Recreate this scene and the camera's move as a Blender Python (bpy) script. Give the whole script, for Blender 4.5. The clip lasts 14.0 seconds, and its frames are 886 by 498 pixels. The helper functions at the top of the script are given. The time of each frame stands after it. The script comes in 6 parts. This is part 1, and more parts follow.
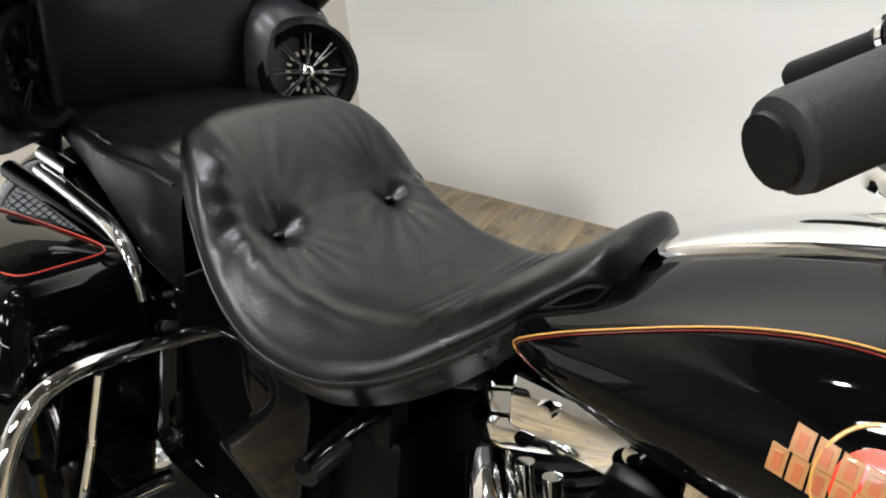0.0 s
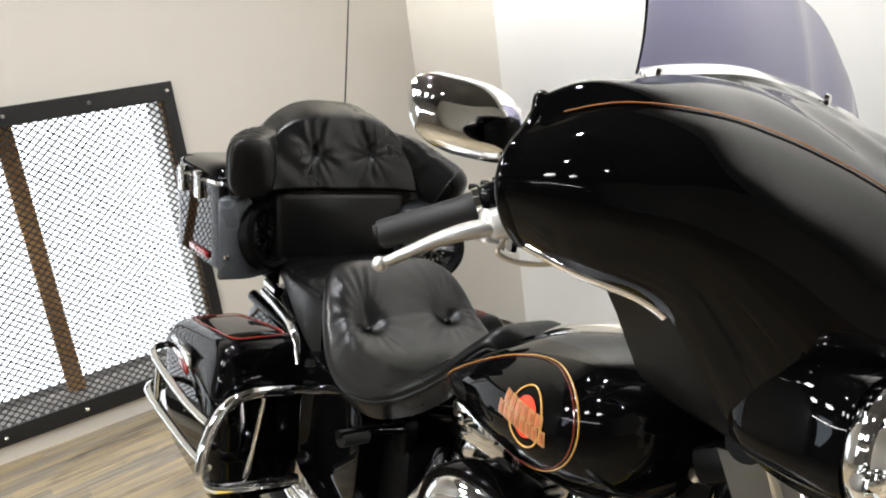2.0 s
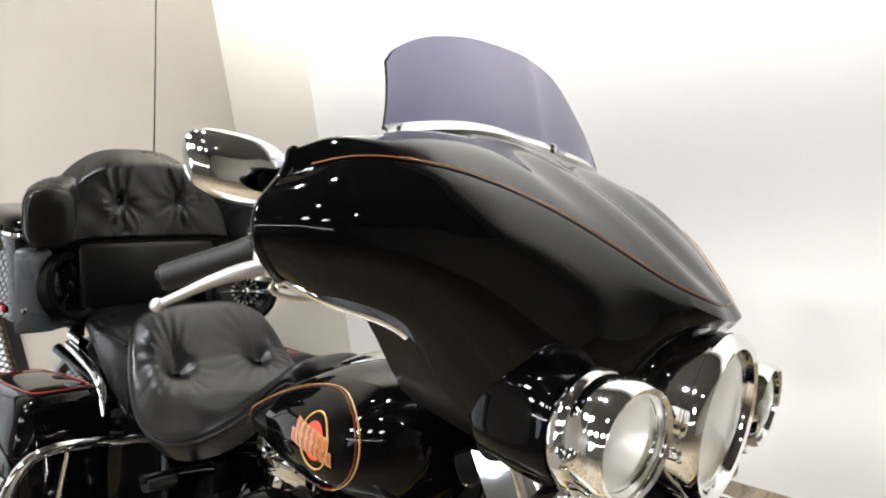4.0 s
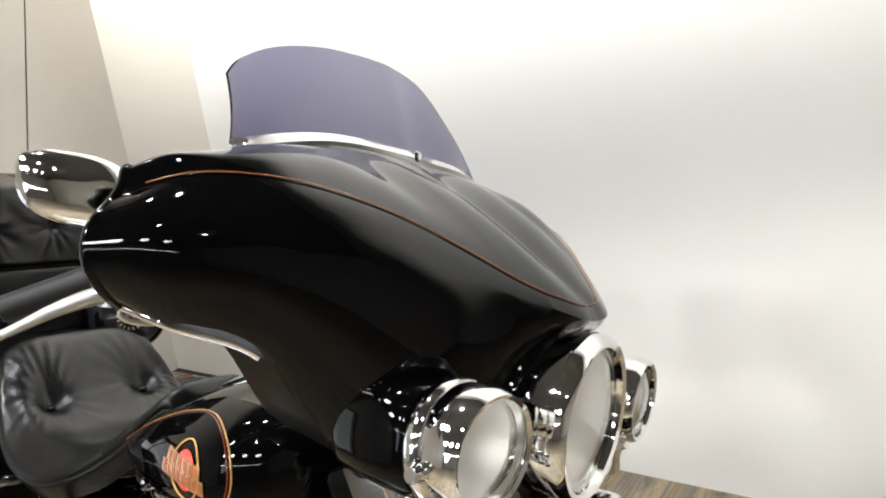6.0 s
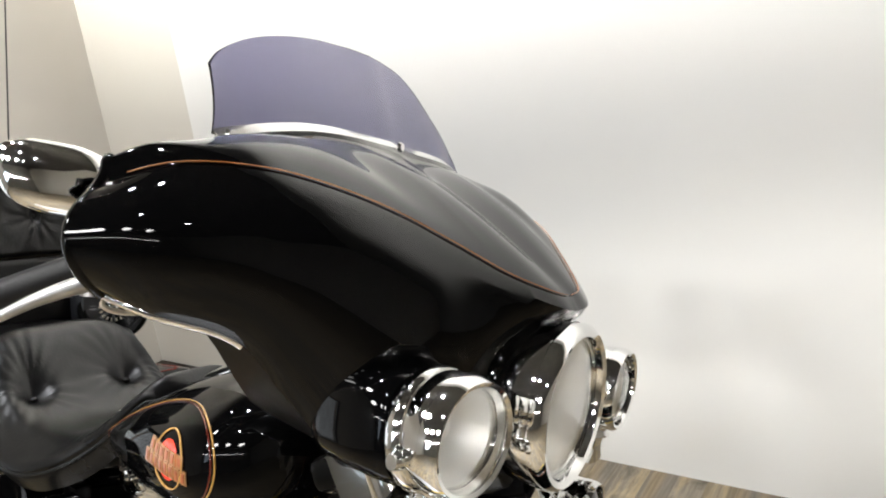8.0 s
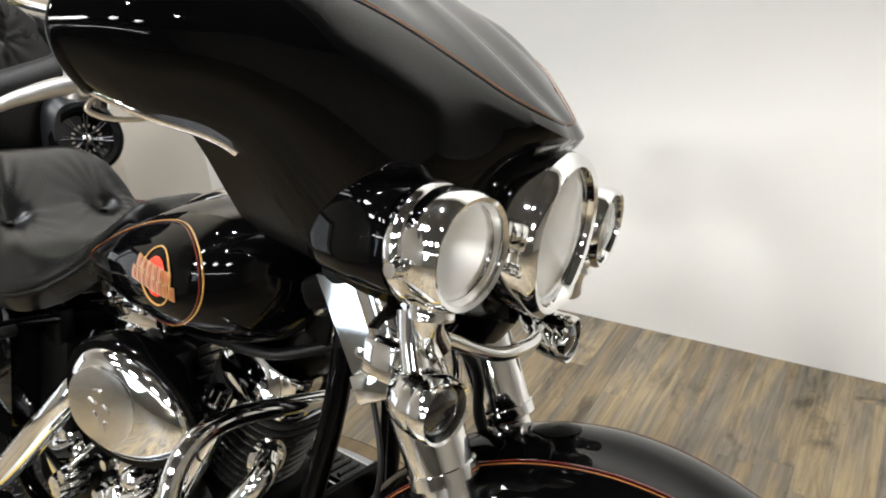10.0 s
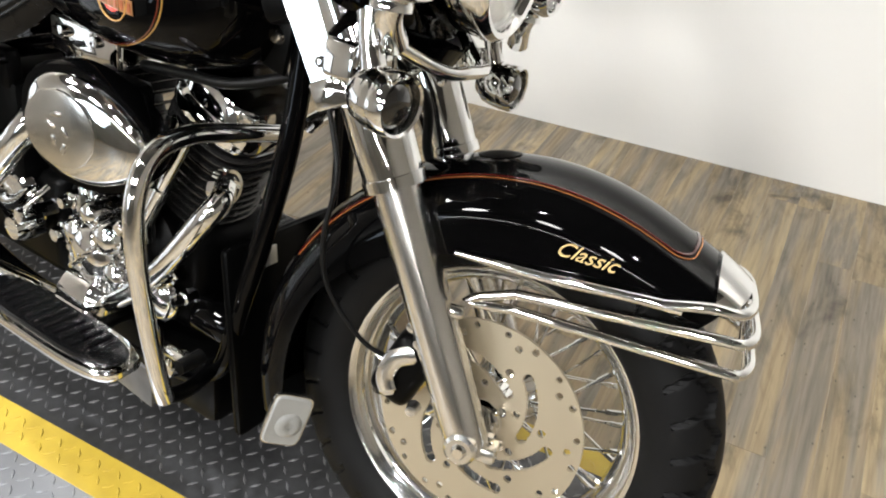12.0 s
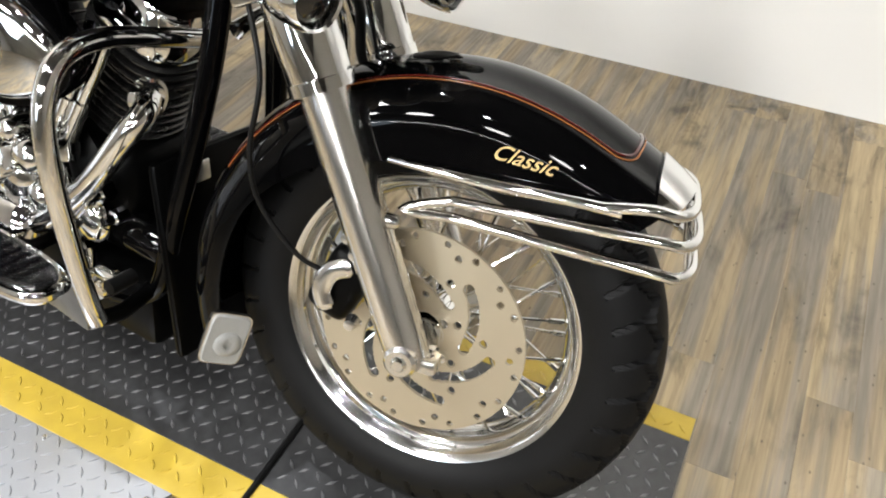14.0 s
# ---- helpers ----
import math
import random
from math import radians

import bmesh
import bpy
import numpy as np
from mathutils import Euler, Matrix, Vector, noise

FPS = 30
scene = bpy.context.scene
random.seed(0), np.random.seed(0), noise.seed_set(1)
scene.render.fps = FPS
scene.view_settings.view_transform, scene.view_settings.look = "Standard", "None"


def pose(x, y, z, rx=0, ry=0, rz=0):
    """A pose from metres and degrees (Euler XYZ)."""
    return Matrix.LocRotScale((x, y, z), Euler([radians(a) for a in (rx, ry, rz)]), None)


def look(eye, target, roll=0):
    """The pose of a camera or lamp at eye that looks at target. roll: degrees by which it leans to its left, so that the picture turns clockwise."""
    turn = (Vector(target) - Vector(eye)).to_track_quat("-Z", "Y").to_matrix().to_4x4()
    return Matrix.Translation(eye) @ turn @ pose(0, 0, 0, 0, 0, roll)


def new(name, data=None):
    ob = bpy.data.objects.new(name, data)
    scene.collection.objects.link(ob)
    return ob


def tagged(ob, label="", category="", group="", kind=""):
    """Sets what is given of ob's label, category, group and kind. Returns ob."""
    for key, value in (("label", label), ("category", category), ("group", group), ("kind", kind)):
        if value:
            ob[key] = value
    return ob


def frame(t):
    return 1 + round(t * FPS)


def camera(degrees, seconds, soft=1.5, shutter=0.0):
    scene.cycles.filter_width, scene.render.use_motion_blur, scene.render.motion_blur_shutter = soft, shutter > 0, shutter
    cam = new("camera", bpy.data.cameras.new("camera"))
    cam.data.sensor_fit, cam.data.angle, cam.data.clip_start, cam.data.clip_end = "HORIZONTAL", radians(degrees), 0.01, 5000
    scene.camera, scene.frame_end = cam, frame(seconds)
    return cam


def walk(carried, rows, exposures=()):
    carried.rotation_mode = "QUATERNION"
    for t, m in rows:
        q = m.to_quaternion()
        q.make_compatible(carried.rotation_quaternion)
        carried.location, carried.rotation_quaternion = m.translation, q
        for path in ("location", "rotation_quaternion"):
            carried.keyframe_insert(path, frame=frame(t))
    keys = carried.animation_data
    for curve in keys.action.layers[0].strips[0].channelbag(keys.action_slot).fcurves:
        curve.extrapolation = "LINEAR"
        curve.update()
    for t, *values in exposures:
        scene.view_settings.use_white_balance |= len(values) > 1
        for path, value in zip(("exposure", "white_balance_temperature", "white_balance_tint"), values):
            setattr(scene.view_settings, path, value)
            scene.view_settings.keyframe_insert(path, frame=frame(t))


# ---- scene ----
cam = camera(59.4, 14.0, 2.0)
PATH = [
    (0, (-0.525, -0.366, 1.164), (-1.499, 0.981, 0.053), -5.0),
    (0.5, (-0.417, -0.453, 1.185), (-1.749, 0.782, 0.35), -8.8),
    (1, (-0.208, -0.53, 1.239), (-1.764, 0.545, 0.589), -9.7),
    (1.5, (0.008, -0.518, 1.256), (-1.623, 0.459, 0.635), -7.6),
    (2, (0.116, -0.561, 1.272), (-1.437, 0.559, 0.695), -7.6),
    (2.5, (0.178, -0.649, 1.29), (-1.261, 0.637, 0.765), -7.6),
    (3, (0.208, -0.649, 1.288), (-1.186, 0.693, 0.78), -6.4),
    (3.5, (0.22, -0.598, 1.286), (-1.136, 0.773, 0.758), -5.7),
    (4, (0.235, -0.568, 1.284), (-1.051, 0.871, 0.76), -6.6),
    (4.2, (0.239, -0.559, 1.282), (-1.018, 0.906, 0.759), -6.6),
    (6.3, (0.279, -0.518, 1.275), (-0.829, 1.064, 0.756), -7.9),
    (6.5, (0.28, -0.521, 1.278), (-0.819, 1.07, 0.766), -7.8),
    (7, (0.285, -0.516, 1.277), (-0.817, 1.061, 0.73), -7.8),
    (7.2, (0.286, -0.516, 1.276), (-0.814, 1.065, 0.739), -7.7),
    (9.3, (0.269, -0.536, 1.265), (-0.765, 1.013, 0.536), -6.4),
    (9.5, (0.266, -0.536, 1.254), (-0.754, 0.994, 0.469), -5.9),
    (10, (0.259, -0.544, 1.23), (-0.731, 0.956, 0.353), -4.7),
    (10.5, (0.262, -0.558, 1.208), (-0.69, 0.91, 0.24), -2.9),
    (11, (0.267, -0.575, 1.188), (-0.625, 0.857, 0.114), -1.8),
    (11.5, (0.278, -0.612, 1.161), (-0.547, 0.792, 0.0), -1.3),
    (12, (0.307, -0.664, 1.138), (-0.456, 0.726, -0.081), -0.1),
    (12.5, (0.331, -0.683, 1.113), (-0.349, 0.678, -0.185), 1.4),
    (13, (0.348, -0.695, 1.092), (-0.272, 0.629, -0.272), 3.1),
    (13.5, (0.351, -0.687, 1.082), (-0.231, 0.636, -0.301), 3.3),
    (14, (0.338, -0.633, 1.097), (-0.303, 0.685, -0.264), 0.5),
]
walk(cam, [(t, look(eye, target, roll)) for t, eye, target, roll in PATH], [(0.0, 0.13), (1.0, 0.06), (2.5, 0.12), (3.5, 0.22), (4.5, 0.2), (6.5, 0.0), (9.5, 0.03), (11.0, 0.05), (14.0, 0.1)])

# ---- world and lights ----
world = bpy.data.worlds.new("world")
scene.world = world
world.use_nodes = True
world.node_tree.nodes["Background"].inputs[0].default_value = (0.9, 0.93, 1.0, 1)
world.node_tree.nodes["Background"].inputs[1].default_value = 0.02


# ---- materials ----
def material(name, color, rough=0.5, metal=0.0, coat=0.0, noise_scale=0.0, amount=0.0, bump=0.0, bump_scale=60.0, spec=0.5, rough_vary=0.0):
    m = bpy.data.materials.new(name)
    m.use_nodes = True
    nt = m.node_tree
    b = nt.nodes["Principled BSDF"]
    b.inputs["Base Color"].default_value = (*color, 1)
    b.inputs["Roughness"].default_value = rough
    b.inputs["Metallic"].default_value = metal
    b.inputs["Coat Weight"].default_value = coat
    b.inputs["Coat Roughness"].default_value = 0.03
    b.inputs["Specular IOR Level"].default_value = spec
    co = nt.nodes.new("ShaderNodeTexCoord")
    if amount:
        n = nt.nodes.new("ShaderNodeTexNoise")
        n.inputs["Scale"].default_value = noise_scale
        n.inputs["Detail"].default_value = 6
        nt.links.new(co.outputs["Object"], n.inputs["Vector"])
        mix = nt.nodes.new("ShaderNodeMix")
        mix.data_type = "RGBA"
        mix.inputs[6].default_value = (*[c * (1 - amount) for c in color], 1)
        mix.inputs[7].default_value = (*[min(1, c * (1 + amount)) for c in color], 1)
        nt.links.new(n.outputs[0], mix.inputs[0])
        nt.links.new(mix.outputs[2], b.inputs["Base Color"])
    if rough_vary:
        n3 = nt.nodes.new("ShaderNodeTexNoise")
        n3.inputs["Scale"].default_value = 9
        n3.inputs["Detail"].default_value = 5
        nt.links.new(co.outputs["Object"], n3.inputs["Vector"])
        r = nt.nodes.new("ShaderNodeMapRange")
        r.inputs[3].default_value = max(0.0, rough - rough_vary)
        r.inputs[4].default_value = rough + rough_vary
        nt.links.new(n3.outputs[0], r.inputs[0])
        nt.links.new(r.outputs[0], b.inputs["Roughness"])
    if bump:
        n2 = nt.nodes.new("ShaderNodeTexNoise")
        n2.inputs["Scale"].default_value = bump_scale
        n2.inputs["Detail"].default_value = 8
        nt.links.new(co.outputs["Object"], n2.inputs["Vector"])
        bp = nt.nodes.new("ShaderNodeBump")
        bp.inputs["Strength"].default_value = bump
        bp.inputs["Distance"].default_value = 0.002
        nt.links.new(n2.outputs[0], bp.inputs["Height"])
        nt.links.new(bp.outputs[0], b.inputs["Normal"])
    return m


def glowing(name, color, strength):
    m = bpy.data.materials.new(name)
    m.use_nodes = True
    b = m.node_tree.nodes["Principled BSDF"]
    b.inputs["Base Color"].default_value = (*color, 1)
    b.inputs["Emission Color"].default_value = (*color, 1)
    b.inputs["Emission Strength"].default_value = strength
    return m


black_paint = material("black_gloss_paint", (0.0011, 0.0011, 0.0012), 0.03, rough_vary=0.01, spec=0.16)
black_plain = material("satin_black", (0.0012, 0.0012, 0.0012), 0.34, rough_vary=0.1, spec=0.08)
chrome = material("chrome", (0.88, 0.88, 0.87), 0.055, metal=1.0, rough_vary=0.03)
brushed = material("brushed_aluminium", (0.88, 0.87, 0.85), 0.18, metal=1.0, rough_vary=0.07)
cast_alloy = material("cast_alloy", (0.56, 0.55, 0.53), 0.36, metal=0.85, rough_vary=0.08)
leather = material("black_leather", (0.0022, 0.0021, 0.0021), 0.30, bump=0.2, bump_scale=210, rough_vary=0.09, spec=0.26)
leather_dull = material("leather_piping", (0.004, 0.004, 0.004), 0.36, spec=0.3)
rim_chrome = material("polished_rim", (0.90, 0.90, 0.89), 0.13, metal=1.0, rough_vary=0.05)
# satin black-grey lifted to blue-grey: the window's reflection put into the colour
sheen_panel = material("window_sheen_panel", (0.055, 0.060, 0.068), 0.27, bump=0.06, bump_scale=300, rough_vary=0.08)
vinyl_grey = material("grey_black_vinyl", (0.012, 0.013, 0.015), 0.36, bump=0.1, bump_scale=300, spec=0.4)
rubber = material("black_rubber", (0.003, 0.003, 0.003), 0.42, bump=0.1, bump_scale=300, rough_vary=0.1, spec=0.2)
glossy_rubber = material("glossy_rubber", (0.003, 0.003, 0.0032), 0.2, bump=0.1, bump_scale=150, spec=0.45, rough_vary=0.1)
grip_rubber = material("grip_rubber", (0.008, 0.008, 0.0085), 0.5, spec=0.25, bump=0.2, bump_scale=350)
tyre_rubber = material("tyre_rubber", (0.005, 0.005, 0.0052), 0.5, spec=0.14, bump=0.12, bump_scale=200, noise_scale=25, amount=0.3)
stripe_orange = material("orange_pinstripe", (0.27, 0.10, 0.032), 0.25)
stripe_gold = material("gold_pinstripe", (0.44, 0.235, 0.065), 0.2, coat=1.0)
stripe_red = material("dark_red_pinstripe", (0.085, 0.009, 0.006), 0.2, coat=1.0)
lid_stripe = material("red_lid_pinstripe", (0.26, 0.03, 0.02), 0.25)
badge_tan = material("badge_tan", (0.27, 0.125, 0.045), 0.3, coat=0.6, noise_scale=60, amount=0.25)
badge_red = material("badge_red", (0.70, 0.04, 0.015), 0.25, coat=1.0)
badge_orange = material("badge_orange", (0.29, 0.078, 0.028), 0.3, coat=1.0, noise_scale=60, amount=0.35)
badge_grey = material("medallion_grey", (0.66, 0.65, 0.63), 0.28, metal=0.7, noise_scale=80, amount=0.2)
medallion_steel = material("medallion_steel", (0.70, 0.68, 0.64), 0.2, metal=1.0, noise_scale=80, amount=0.12, rough_vary=0.08)
gold_script = material("gold_script", (0.70, 0.51, 0.23), 0.3, metal=0.3)
gold_line = material("brass_line", (0.52, 0.46, 0.36), 0.3, metal=0.8)
grille_grey = material("grille_grey", (0.06, 0.06, 0.06), 0.3, metal=0.6)
fin_edge = material("cooling_fin", (0.07, 0.068, 0.066), 0.24, metal=0.8, rough_vary=0.1)
red_lens = material("red_lens", (0.20, 0.012, 0.012), 0.12, coat=0.6)
white_lens = material("white_reflector", (0.27, 0.27, 0.26), 0.12, coat=0.8, bump=0.5, bump_scale=140)
smoked_lens = material("smoked_lens", (0.016, 0.015, 0.014), 0.08, coat=0.8)
lamp_reflector = material("lamp_reflector", (0.92, 0.90, 0.87), 0.36, metal=0.5, bump=0.5, bump_scale=45)
mirror_glass = material("mirror_glass", (0.85, 0.85, 0.85), 0.02, metal=1.0)
disc_steel = material("brake_disc_steel", (0.48, 0.415, 0.305), 0.42, metal=0.75, rough_vary=0.1)
wall_white = material("white_wall_paint", (0.84, 0.83, 0.80), 0.7, noise_scale=3, amount=0.02, bump=0.05, bump_scale=120)
wall_beige = material("beige_wall_paint", (0.655, 0.62, 0.555), 0.7, noise_scale=3, amount=0.03, bump=0.05, bump_scale=120)
# dim light of the unseen far room, put into dark wall and ceiling colours
wall_dark = material("dim_far_wall", (0.31, 0.295, 0.27), 0.8, noise_scale=2, amount=0.3)
ceiling_dark = material("dim_ceiling", (0.07, 0.065, 0.058), 0.85, noise_scale=2, amount=0.3)
floor_base = material("subfloor", (0.05, 0.04, 0.03), 0.8, noise_scale=5, amount=0.2)
frame_black = material("black_steel_frame", (0.010, 0.010, 0.010), 0.5, noise_scale=30, amount=0.3)
mesh_steel = material("expanded_steel", (0.030, 0.029, 0.028), 0.5, metal=0.3)
rough_dark = material("dark_timber", (0.05, 0.045, 0.04), 0.75, noise_scale=25, amount=0.5)
sill_grey = material("dusty_sill", (0.22, 0.20, 0.18), 0.8, noise_scale=14, amount=0.6)
white_lining = material("white_lining", (0.78, 0.78, 0.76), 0.6, noise_scale=12, amount=0.06)
yellow_paint = material("yellow_line_paint", (0.49, 0.345, 0.04), 0.45, noise_scale=26, amount=0.22, rough_vary=0.15)
gap_black = material("dark_gap", (0.006, 0.006, 0.006), 0.9)
plate_black = material("black_tread_plate", (0.040, 0.040, 0.041), 0.40, metal=0.35, noise_scale=60, amount=0.5, rough_vary=0.12)
plate_worn = material("worn_tread", (0.18, 0.18, 0.184), 0.34, metal=0.6, noise_scale=25, amount=0.45, rough_vary=0.12)
plate_silver = material("silver_tread_plate", (0.37, 0.38, 0.40), 0.36, metal=0.8, noise_scale=7, amount=0.12, rough_vary=0.1)
window_glow = glowing("bright_daylight", (0.90, 0.945, 1.0), 1.9)


def glass(name, color, rough=0.0, ior=1.45):
    m = material(name, color, rough)
    b = m.node_tree.nodes["Principled BSDF"]
    b.inputs["Transmission Weight"].default_value = 1.0
    b.inputs["IOR"].default_value = ior
    return m


tinted_glass = glass("tinted_windshield", (0.255, 0.25, 0.37), 0.0, 1.42)
lamp_glass = glass("lamp_glass", (0.97, 0.97, 0.95), 0.06, 1.3)


def timber(name, dark, light, stretch, rough=0.45, per_object=True, scale=3.0, along="Y", coat=0.0):
    """Wood grain along one axis, shifted and tinted from board to board."""
    m = bpy.data.materials.new(name)
    m.use_nodes = True
    nt = m.node_tree
    b = nt.nodes["Principled BSDF"]
    co = nt.nodes.new("ShaderNodeTexCoord")
    info = nt.nodes.new("ShaderNodeObjectInfo")
    shift = nt.nodes.new("ShaderNodeVectorMath")
    shift.operation = "MULTIPLY_ADD"
    shift.inputs[1].default_value = (37, 53, 11)
    nt.links.new(info.outputs["Random"], shift.inputs[0])
    nt.links.new(co.outputs["Object"], shift.inputs[2])
    mp = nt.nodes.new("ShaderNodeMapping")
    mp.inputs["Scale"].default_value = (stretch, 1, stretch) if along == "Y" else (stretch, stretch, 1)
    nt.links.new(shift.outputs[0], mp.inputs[0])
    grain = nt.nodes.new("ShaderNodeTexNoise")
    grain.inputs["Scale"].default_value = scale
    grain.inputs["Detail"].default_value = 9
    grain.inputs["Roughness"].default_value = 0.62
    grain.inputs["Distortion"].default_value = 0.3
    nt.links.new(mp.outputs[0], grain.inputs["Vector"])
    cloud = nt.nodes.new("ShaderNodeTexNoise")
    cloud.inputs["Scale"].default_value = 2.6
    cloud.inputs["Detail"].default_value = 4
    nt.links.new(shift.outputs[0], cloud.inputs["Vector"])
    add_ = nt.nodes.new("ShaderNodeMath")
    add_.operation = "MULTIPLY_ADD"
    add_.inputs[1].default_value = 0.40
    nt.links.new(cloud.outputs[0], add_.inputs[0])
    nt.links.new(grain.outputs[0], add_.inputs[2])
    tint = nt.nodes.new("ShaderNodeMath")
    tint.operation = "MULTIPLY_ADD"
    tint.inputs[1].default_value = 0.07 if per_object else 0.0
    nt.links.new(info.outputs["Random"], tint.inputs[0])
    nt.links.new(add_.outputs[0], tint.inputs[2])
    ramp = nt.nodes.new("ShaderNodeValToRGB")
    ramp.color_ramp.elements[0].position, ramp.color_ramp.elements[0].color = 0.50, (*dark, 1)
    ramp.color_ramp.elements[1].position, ramp.color_ramp.elements[1].color = 0.98, (*light, 1)
    nt.links.new(tint.outputs[0], ramp.inputs[0])
    nt.links.new(ramp.outputs[0], b.inputs["Base Color"])
    b.inputs["Roughness"].default_value = rough
    b.inputs["Specular IOR Level"].default_value = 0.3
    b.inputs["Coat Weight"].default_value = coat
    bp = nt.nodes.new("ShaderNodeBump")
    bp.inputs["Strength"].default_value = 0.12
    bp.inputs["Distance"].default_value = 0.002
    nt.links.new(grain.outputs[0], bp.inputs["Height"])
    nt.links.new(bp.outputs[0], b.inputs["Normal"])
    return m


def plank_wood(name, tan, grey, stain):
    """Weathered boards: tan and grey-brown streaks along y, long dark stains and small knots, toned from board to board."""
    m = bpy.data.materials.new(name)
    m.use_nodes = True
    nt = m.node_tree
    b = nt.nodes["Principled BSDF"]
    link = nt.links.new
    co, info, shift = nt.nodes.new("ShaderNodeTexCoord"), nt.nodes.new("ShaderNodeObjectInfo"), nt.nodes.new("ShaderNodeVectorMath")
    shift.operation = "MULTIPLY_ADD"
    shift.inputs[1].default_value = (37, 53, 11)
    link(info.outputs["Random"], shift.inputs[0])
    link(co.outputs["Object"], shift.inputs[2])

    def noise(scale, detail, rough, distort=0.0):
        mp, n = nt.nodes.new("ShaderNodeMapping"), nt.nodes.new("ShaderNodeTexNoise")
        mp.inputs["Scale"].default_value = scale
        n.inputs["Scale"].default_value, n.inputs["Detail"].default_value, n.inputs["Roughness"].default_value, n.inputs["Distortion"].default_value = 1.0, detail, rough, distort
        link(shift.outputs[0], mp.inputs[0])
        link(mp.outputs[0], n.inputs["Vector"])
        return n.outputs[0]

    def ranged(value, lo, hi, a, c):
        r = nt.nodes.new("ShaderNodeMapRange")
        r.interpolation_type = "SMOOTHSTEP"
        for k, v in zip((1, 2, 3, 4), (lo, hi, a, c)):
            r.inputs[k].default_value = v
        link(value, r.inputs[0])
        return r.outputs[0]

    def blend(kind, factor, a, c):
        x = nt.nodes.new("ShaderNodeMix")
        x.data_type, x.blend_type = "RGBA", kind
        for socket, v in ((x.inputs[0], factor), (x.inputs[6], a), (x.inputs[7], c)):
            if isinstance(v, (int, float)):
                socket.default_value = v
            elif isinstance(v, tuple):
                socket.default_value = (*v, 1)
            else:
                link(v, socket)
        return x.outputs[2]

    streak = noise((17, 1.5, 17), 5, 0.55, 0.5)
    fine = noise((95, 4.0, 95), 6, 0.6)
    patch_ = noise((9, 2.6, 9), 6, 0.6, 0.8)
    color = blend("MIX", ranged(streak, 0.40, 0.60, 0.0, 1.0), tan, grey)
    color = blend("MIX", ranged(patch_, 0.50, 0.70, 0.0, 0.72), color, stain)
    mp, knot = nt.nodes.new("ShaderNodeMapping"), nt.nodes.new("ShaderNodeTexVoronoi")
    mp.inputs["Scale"].default_value = (9, 5, 9)
    link(shift.outputs[0], mp.inputs[0])
    link(mp.outputs[0], knot.inputs["Vector"])
    color = blend("MIX", ranged(knot.outputs["Distance"], 0.03, 0.12, 0.75, 0.0), color, stain)
    grey_level = nt.nodes.new("ShaderNodeCombineColor")
    for k in range(3):
        link(ranged(fine, 0.25, 0.75, 0.70, 1.22), grey_level.inputs[k])
    color = blend("MULTIPLY", 1.0, color, grey_level.outputs[0])
    tone = nt.nodes.new("ShaderNodeCombineColor")
    for k, lo in enumerate((0.80, 0.80, 0.84)):
        r = nt.nodes.new("ShaderNodeMapRange")
        r.inputs[3].default_value, r.inputs[4].default_value = lo, 1.16
        link(info.outputs["Random"], r.inputs[0])
        link(r.outputs[0], tone.inputs[k])
    color = blend("MULTIPLY", 1.0, color, tone.outputs[0])
    link(color, b.inputs["Base Color"])
    link(ranged(fine, 0.2, 0.8, 0.50, 0.36), b.inputs["Roughness"])
    b.inputs["Specular IOR Level"].default_value = 0.32
    bp = nt.nodes.new("ShaderNodeBump")
    bp.inputs["Strength"].default_value, bp.inputs["Distance"].default_value = 0.15, 0.0015
    link(fine, bp.inputs["Height"])
    link(bp.outputs[0], b.inputs["Normal"])
    return m


wood_floor = plank_wood("plank_floor", (0.320, 0.245, 0.140), (0.215, 0.184, 0.138), (0.050, 0.040, 0.027))
ring_wood = timber("ring_wood", (0.11, 0.075, 0.035), (0.30, 0.215, 0.115), 4.0, 0.4, False)
rough_timber = timber("rough_timber", (0.05, 0.03, 0.015), (0.28, 0.18, 0.09), 9.0, 0.75, False, 5.0, "Z")
orange_timber = timber("orange_timber", (0.28, 0.13, 0.04), (0.56, 0.33, 0.13), 9.0, 0.6, False, 4.0, "Z")


# ---- mesh helpers ----
def finish(bm, smooth=True):
    bmesh.ops.recalc_face_normals(bm, faces=bm.faces)
    if smooth:
        for f in bm.faces:
            f.smooth = True
        for e in bm.edges:
            if len(e.link_faces) == 2 and e.calc_face_angle(0) > 0.7:
                e.smooth = False
    return bm


def part(name, bm, mat, parent=None, label="", m=None, smooth=True):
    if m is not None:
        bm.transform(m)
    finish(bm, smooth)
    me = bpy.data.meshes.new(name)
    bm.to_mesh(me)
    bm.free()
    for one in (mat if isinstance(mat, (list, tuple)) else [mat]):
        me.materials.append(one)
    ob = new(name, me)
    ob.parent = parent
    if label:
        ob["label"] = label
    return ob


def empty(name, m, label, category, group=""):
    ob = new(name)
    ob.matrix_world = m
    return tagged(ob, label, category, group)


def box(sx, sy, sz, at=(0, 0, 0), bevel=0.0, turn=None, bm=None, segments=2):
    b = bmesh.new()
    bmesh.ops.create_cube(b, size=1)
    bmesh.ops.scale(b, vec=(sx, sy, sz), verts=b.verts)
    if bevel:
        bmesh.ops.bevel(b, geom=b.edges[:], offset=bevel, segments=segments, affect="EDGES", profile=0.5)
    b.transform(Matrix.Translation(at) @ (turn if turn is not None else Matrix()))
    return add(bm, b)


